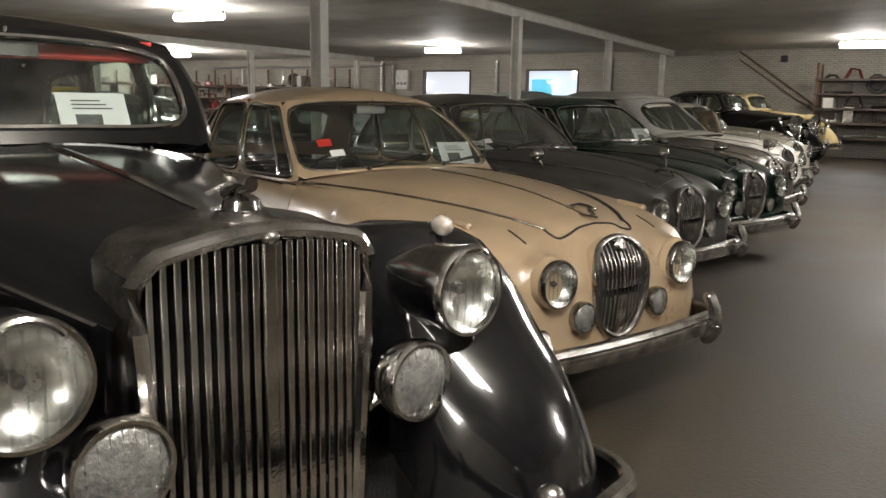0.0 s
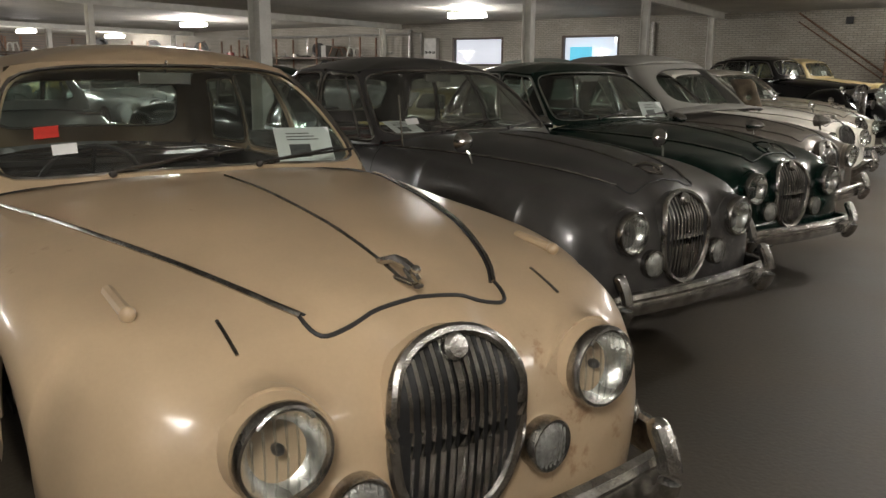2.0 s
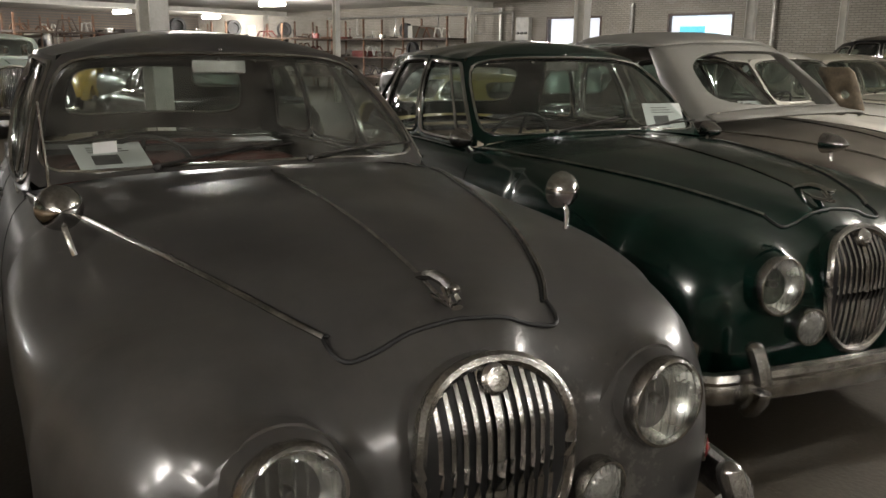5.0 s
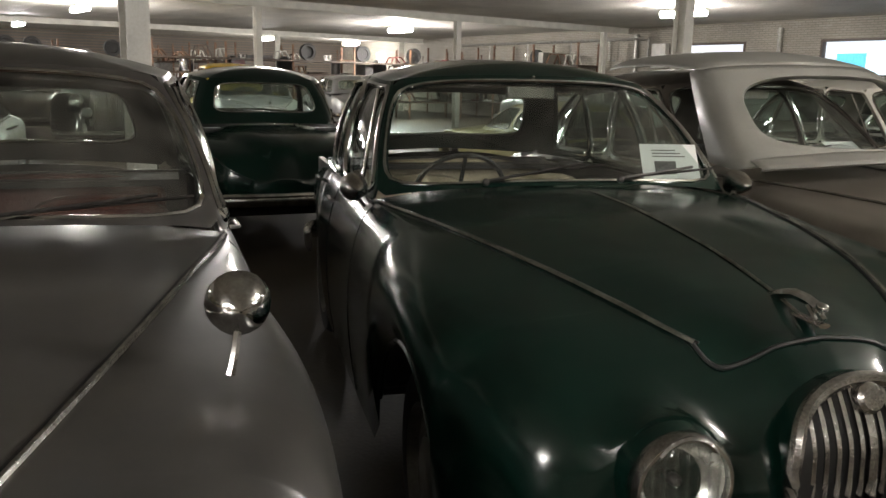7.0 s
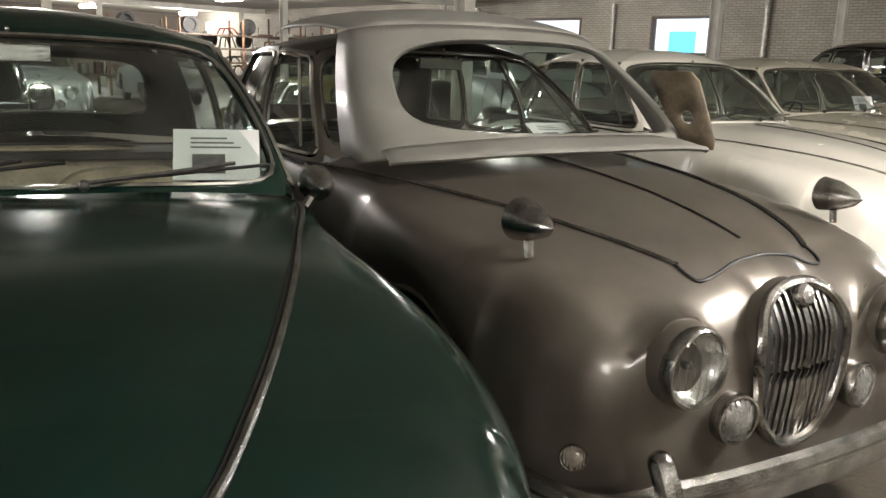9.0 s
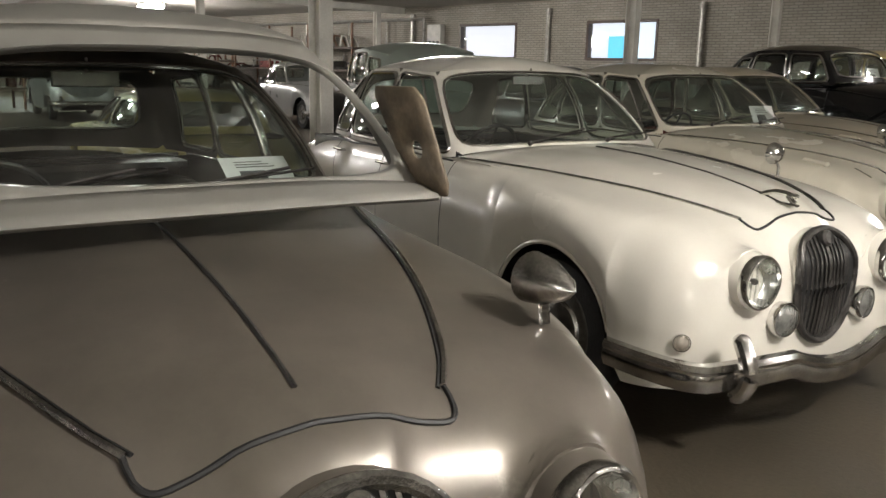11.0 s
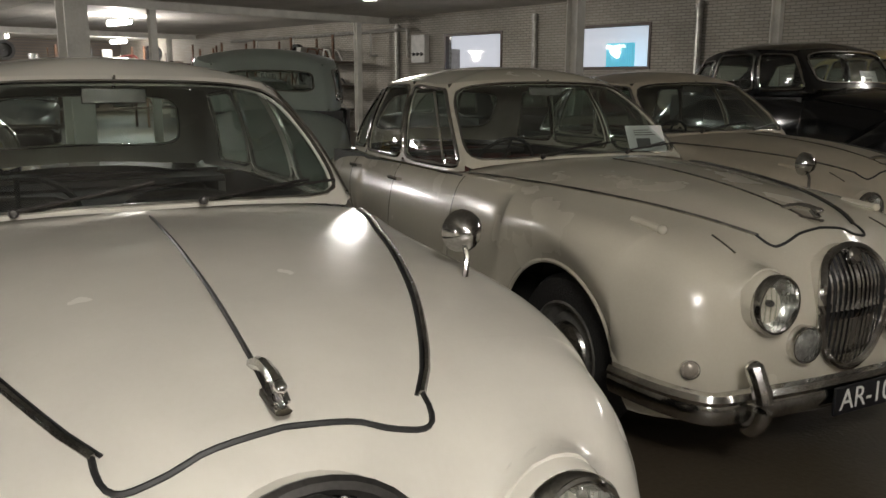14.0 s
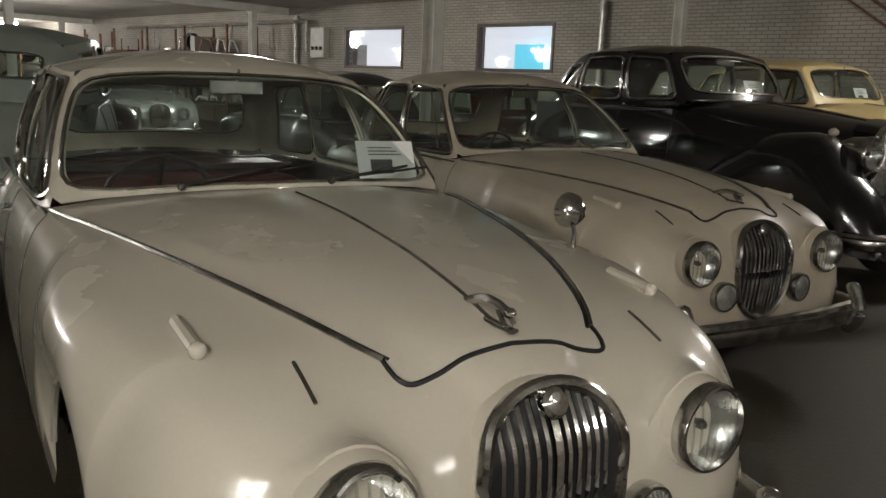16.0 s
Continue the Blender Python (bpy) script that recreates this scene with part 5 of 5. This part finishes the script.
bronze = saloon("dusty bronze grey saloon carrying a loose roof panel", PAINT["bronze"], from_lamps(-0.664, 12.093, -13.0), -13.0, LEATHER_DARK, opts=("bullet_mirrors", "no_mascot", "bare_wing", "dull_bead"))
white = saloon("clean white saloon with a dark grille and chrome bumper", PAINT["white"], from_lamps(-0.99, 14.895, -13.8), -13.8, LEATHER_DARK, opts=("dark_grille", "bare_wing", "dip", "dull_bead", "far_mirror"), chrome=CHROME)
cream = saloon("shiny cream saloon with a black number plate", PAINT["cream"], from_lamps(-1.244, 17.509, -14.2), -14.2, LEATHER_RED, opts=("far_mirror",), chrome=CHROME)
ivory = saloon("dusty ivory saloon with a rust-stained wing", PAINT["ivory"], from_lamps(-1.91, 20.137, -16.0), -16.0, LEATHER_DARK, opts=(), chrome=CHROME_DULL)
roof_piece(bronze)
limo = tall_car("glossy black limousine with a tall chrome radiator grille", PAINT["black"], from_lamps(0.0, 2.69, -13.5, 1.56), -13.5, LEATHER_RED)
black = tall_car("black rounded saloon of the forties", PAINT["black"], (-3.75, 23.5), -13.0, LEATHER_TAN, "saloon", scale=1.08)
yellow = tall_car("pale yellow rounded saloon of the forties", PAINT["yellow"], (-3.7, 26.4), -13.0, LEATHER_TAN, "saloon", scale=1.08)

# cards and stickers in the cars
for car, y, z, lean, turn in ((beige, 0.50, 1.10, 55, -8), (graphite, -0.46, 1.10, 25, 8), (green, 0.54, 1.10, 55, -10), (bronze, 0.52, 1.09, 30, 0), (cream, 0.54, 1.10, 60, -10)):
    c = card(0.22, y, z, lean, turn)
    tagged(on_car(car, c), "white printed card with a photo behind the windscreen", "card", "information cards")
for car, x, y, z in ((limo, 0.0, 0.28, 1.36), (black, 0.0, 0.4, 1.36), (yellow, 0.0, 0.4, 1.36)):
    c = card(x, y, z, 65, 0)
    tagged(on_car(car, c), "white printed card with a photo behind the windscreen", "card", "information cards")


def windscreen_sticker(car, s, t, w, h, material, name, label):
    p = greenhouse(SALOON, s, t)
    u = greenhouse(SALOON, s, t + 0.1) - p
    q = greenhouse(SALOON, s - 0.1, t) - p
    u.y, q.y = -u.y, -q.y
    p.y = -p.y
    u.normalize()
    q.normalize()
    o = u.cross(q).normalized()
    if o.x < 0:
        o = -o
    b = p + o * 0.004
    ob = mesh(name, [b + q * w, b + q * w + u * h, b + u * h, b], [(0, 1, 2, 3)], material, smooth=False)
    ob.matrix_basis = car.matrix_basis
    tagged(ob, label, "sticker")


windscreen_sticker(beige, 1.72, 0.33, 0.085, 0.06, RED_STICKER, "tax_sticker", "faded red sticker on the windscreen")
windscreen_sticker(beige, 1.55, 0.20, 0.085, 0.05, PAPER, "paper_sticker", "small white sticker on the windscreen")
windscreen_sticker(graphite, 1.6, 0.16, 0.08, 0.05, PAPER, "paper_sticker", "small white sticker on the windscreen")

# number plates
def plate(car, text, x, z):
    e = new("number_plate")
    Geo().box(-0.006, -0.25, -0.055, 0.006, 0.25, 0.055).done("plate_panel", PLATE_B, e, bevel=0.004)
    if text:
        cu = bpy.data.curves.new("plate_text", "FONT")
        cu.body, cu.size, cu.align_x, cu.align_y, cu.extrude = text, 0.115, "CENTER", "CENTER", 0.001
        o = new("plate_text", cu)
        o.data.materials.append(PLATE_W)
        o.parent, o.matrix_basis = e, pose(0.009, 0, 0, 90, 0, 90)
    e.matrix_basis = car.matrix_basis @ pose(x, 0, z)
    tagged(e, "black number plate with white characters" if text else "blank metal number plate under the bumper", "number plate")


plate(cream, "AR-10-71", 2.15, 0.355)

# ---- the back rows ----
def back_car(src, x, y, heading):
    small = ("seat", "steering", "wiper", "door_", "wing_bead", "badge", "quarter", "rear_view", "wing_lamp", "bonnet_bead", "dashboard", "aerial", "wing_mirror", "wheel_arch", "bonnet_seam", "bulb")
    c = copy_thing(src, pose(x, y, 0, 0, 0, heading))
    for o in [o for o in c.children_recursive if o.name.startswith(small)]:
        bpy.data.objects.remove(o)
    c["group"] = "cars in the back rows"
    return c


coupe = fastback("olive yellow fastback coupe parked behind the row", PAINT["olive"], (-8.2, 15.7), 165)
sea = tall_car("grey green saloon of the forties seen from behind", PAINT["seafoam"], (-7.9, 18.8), 152, LEATHER_DARK, "saloon", "cars in the back rows", 1.0, PAINT["black"])
silver = saloon("silver grey saloon in the back row", PAINT["silver"], (-9.5, 8.6), 170, LEATHER_DARK, group="cars in the back rows", opts=("bare_wing",))
maroon = saloon("dark maroon saloon in the back row", PAINT["maroon"], (-8.2, 4.6), 168, LEATHER_DARK, group="cars in the back rows", opts=("bare_wing",))
canary = tall_car("yellow old saloon far back in the hall", PAINT["canary"], (-19.5, 15.6), -10, LEATHER_DARK, "saloon", "cars in the back rows")
for src, x, y, h in ((green, -8.6, 11.6, 168), (silver, -15.5, 6.0, -12), (graphite, -15.8, 9.0, -12), (sea, -16.0, 11.8, -10), (silver, -16.2, 14.8, -12), (graphite, -9.2, 23.0, 168),
                     (maroon, -9.4, 25.8, 168), (silver, -22.5, 8.2, 170), (graphite, -22.5, 11.4, 168), (silver, -23.0, 20.4, 168), (silver, -17.2, 24.2, -12), (maroon, 6.3, 6.6, 172), (cream, 5.2, 9.6, 172), (graphite, 5.2, 13.4, 172)):
    c = back_car(src, x, y, h)
    c["label"] = src["label"].split(" with ")[0].replace("in the back row", "").strip().split(" seen ")[0] + " in the far rows"

# ---- along the walls: pipes, racks, box ----
g = Geo()
g.tube([(-30, Y1 - 0.25, 3.02), (-19.2, Y1 - 0.25, 3.02)], 0.05, 8)
g.tube([(-19.2, Y1 - 0.25, 3.02), (-19.2, Y1 - 0.25, 2.2)], 0.04, 8)
for x in (-28, -25.5, -23, -21):
    g.tube([(x, Y1 - 0.25, 3.02), (x, Y1 - 0.25, 2.3), (x + 0.3, Y1 - 0.25, 2.3)], 0.03, 6)
tagged(g.done("wall_pipes", PIPE), "grey pipes run along the brick wall", "pipes")
for x in (-14.35, -9.7, -19.9):
    g = Geo().tube([(x, Y1 - 0.08, 0), (x, Y1 - 0.08, 3.2)], 0.07, 10)
    g.lathe([(-0.06, 0.09), (0.06, 0.09)], (x, Y1 - 0.09, 3.1), (0, 0, 1), 10)
    tagged(g.done("downpipe", PIPE), "grey downpipe fixed to the brick wall", "pipe", "wall downpipes")
e = new("fuse_box")
tagged(e, "grey electrical box on the wall", "electrical box")
Geo().box(-19.1, Y1 - 0.2, 2.05, -18.5, Y1 - 0.002, 2.85).done("cabinet", mat("grey_box", (0.5, 0.49, 0.45), 0.5), e, bevel=0.02)
for k in range(3):
    Geo().lathe([(0, 0.05), (0.03, 0.05), (0.04, 0.03)], (-18.98 + 0.18 * k, Y1 - 0.2, 2.3), (0, -1, 0), 12).done("dial", BLACK, e)
g = Geo().tube([(-5.2, Y1 - 0.05, 3.35), (-2.6, Y1 - 0.05, 1.5)], 0.03, 6)
g.tube([(-5.2, Y1 - 0.05, 3.1), (-2.6, Y1 - 0.05, 1.3)], 0.02, 6)
tagged(g.done("stair_mark", RUST), "rusty sloping strip on the brick wall", "rail")
g = Geo().box(-3.9, Y1 - 0.08, 3.0, -3.7, Y1 - 0.002, 3.2)
tagged(g.done("wall_vent", BLACK, bevel=0.01), "small dark vent in the wall", "vent")

random.seed(4)


def rack(x, y, length, turn, tiers=3, depth=1.0, height=2.9):
    """A steel rack with timber shelves, loaded with car parts."""
    e = new("parts_rack")
    tagged(e, "dark steel rack loaded with old car parts", "rack", "parts racks")
    for k in range(int(length / 2.4) + 1):
        for d in (0, depth):
            Geo().box(k * 2.4 - 0.03, d - 0.03, 0, k * 2.4 + 0.03, d + 0.03, height).done("upright", RUST, e, smooth=False)
    n = int(length / 2.4) * 2.4
    for t in range(tiers):
        z = 0.6 + t * (height - 0.7) / tiers
        Geo().box(-0.05, -0.04, z, n + 0.05, depth + 0.04, z + 0.06).done("shelf", DARK_WOOD, e, smooth=False)
    e.matrix_basis = pose(x, y, 0, 0, 0, turn)
    for t in range(tiers):
        z = 0.6 + t * (height - 0.7) / tiers + 0.06
        xx = 0.2
        while xx < n - 0.4:
            w = random.uniform(0.25, 0.8)
            h = random.uniform(0.12, 0.5)
            kind = random.choice(("box", "panel", "panel", "wheel", "drum", "pipe", "pipe"))
            m_ = random.choice((RUST, DARK_WOOD, CHROME_DULL, STEEL_DARK, PAINT["primer"], PAINT["maroon"], PIPE, WHITE_STEEL))
            q = Geo()
            if kind == "box":
                q.box(0, 0.1, 0, w, depth - 0.15, h)
                nm, lb = "crate", "old crate on the rack"
            elif kind == "panel":
                q.tube([(0, 0.2, 0.03), (w * 0.3, 0.2, h), (w * 0.8, 0.25, h * 0.9), (w, 0.3, 0.03)], 0.03, 6).tube([(0, 0.6, 0.03), (w * 0.3, 0.6, h), (w * 0.8, 0.6, h * 0.9), (w, 0.7, 0.03)], 0.03, 6)
                nm, lb = "body_part", "bent metal body part on the rack"
            elif kind == "wheel":
                w = 0.62
                q.lathe([(-0.08, 0.2), (-0.09, 0.29), (0.09, 0.29), (0.08, 0.2), (0.02, 0.18), (0.0, 0.01)], (0.3, 0.4, 0.30), (0, 1, 0), 20)
                nm, lb, m_ = "spare_wheel", "spare car wheel standing on the rack", RUBBER
            elif kind == "drum":
                q.lathe([(0, 0.001), (0, 0.16), (h, 0.16), (h, 0.001)], (0.17, 0.4, 0), (0, 0, 1), 16)
                w = 0.35
                nm, lb = "drum", "metal drum on the rack"
            else:
                q.tube([(0, 0.2, 0.04), (w, 0.5, 0.04)], 0.04, 8).tube([(0, 0.5, 0.04), (w, 0.3, 0.04), (w, 0.3, h)], 0.03, 8)
                nm, lb = "exhaust_part", "bent exhaust pipe on the rack"
            o = q.done(nm, m_, smooth=kind != "box", bevel=0.01 if kind == "box" else 0)
            o.matrix_basis = e.matrix_basis @ pose(xx, 0, z)
            tagged(o, lb, nm.replace("_", " "), "parts on the racks")
            xx += w + random.uniform(0.05, 0.35)


rack(-31, 29.0, 10, 0)
rack(-41.3, 20.0, 8, 0, depth=1.2)
rack(-41.6, 12.5, 12, -90, depth=1.2)
rack(-27.5, 27.6, 12, -90, 4, 1.0, 2.6)
rack(-31.5, 16.0, 10, -90, 4, 1.0, 2.6)
rack(-2.6, 29.2, 2.5, 0, 5)
rack(0.8, 29.2, 5.0, 0, 5)
rack(6.5, 29.2, 2.5, 0, 5)
e = None
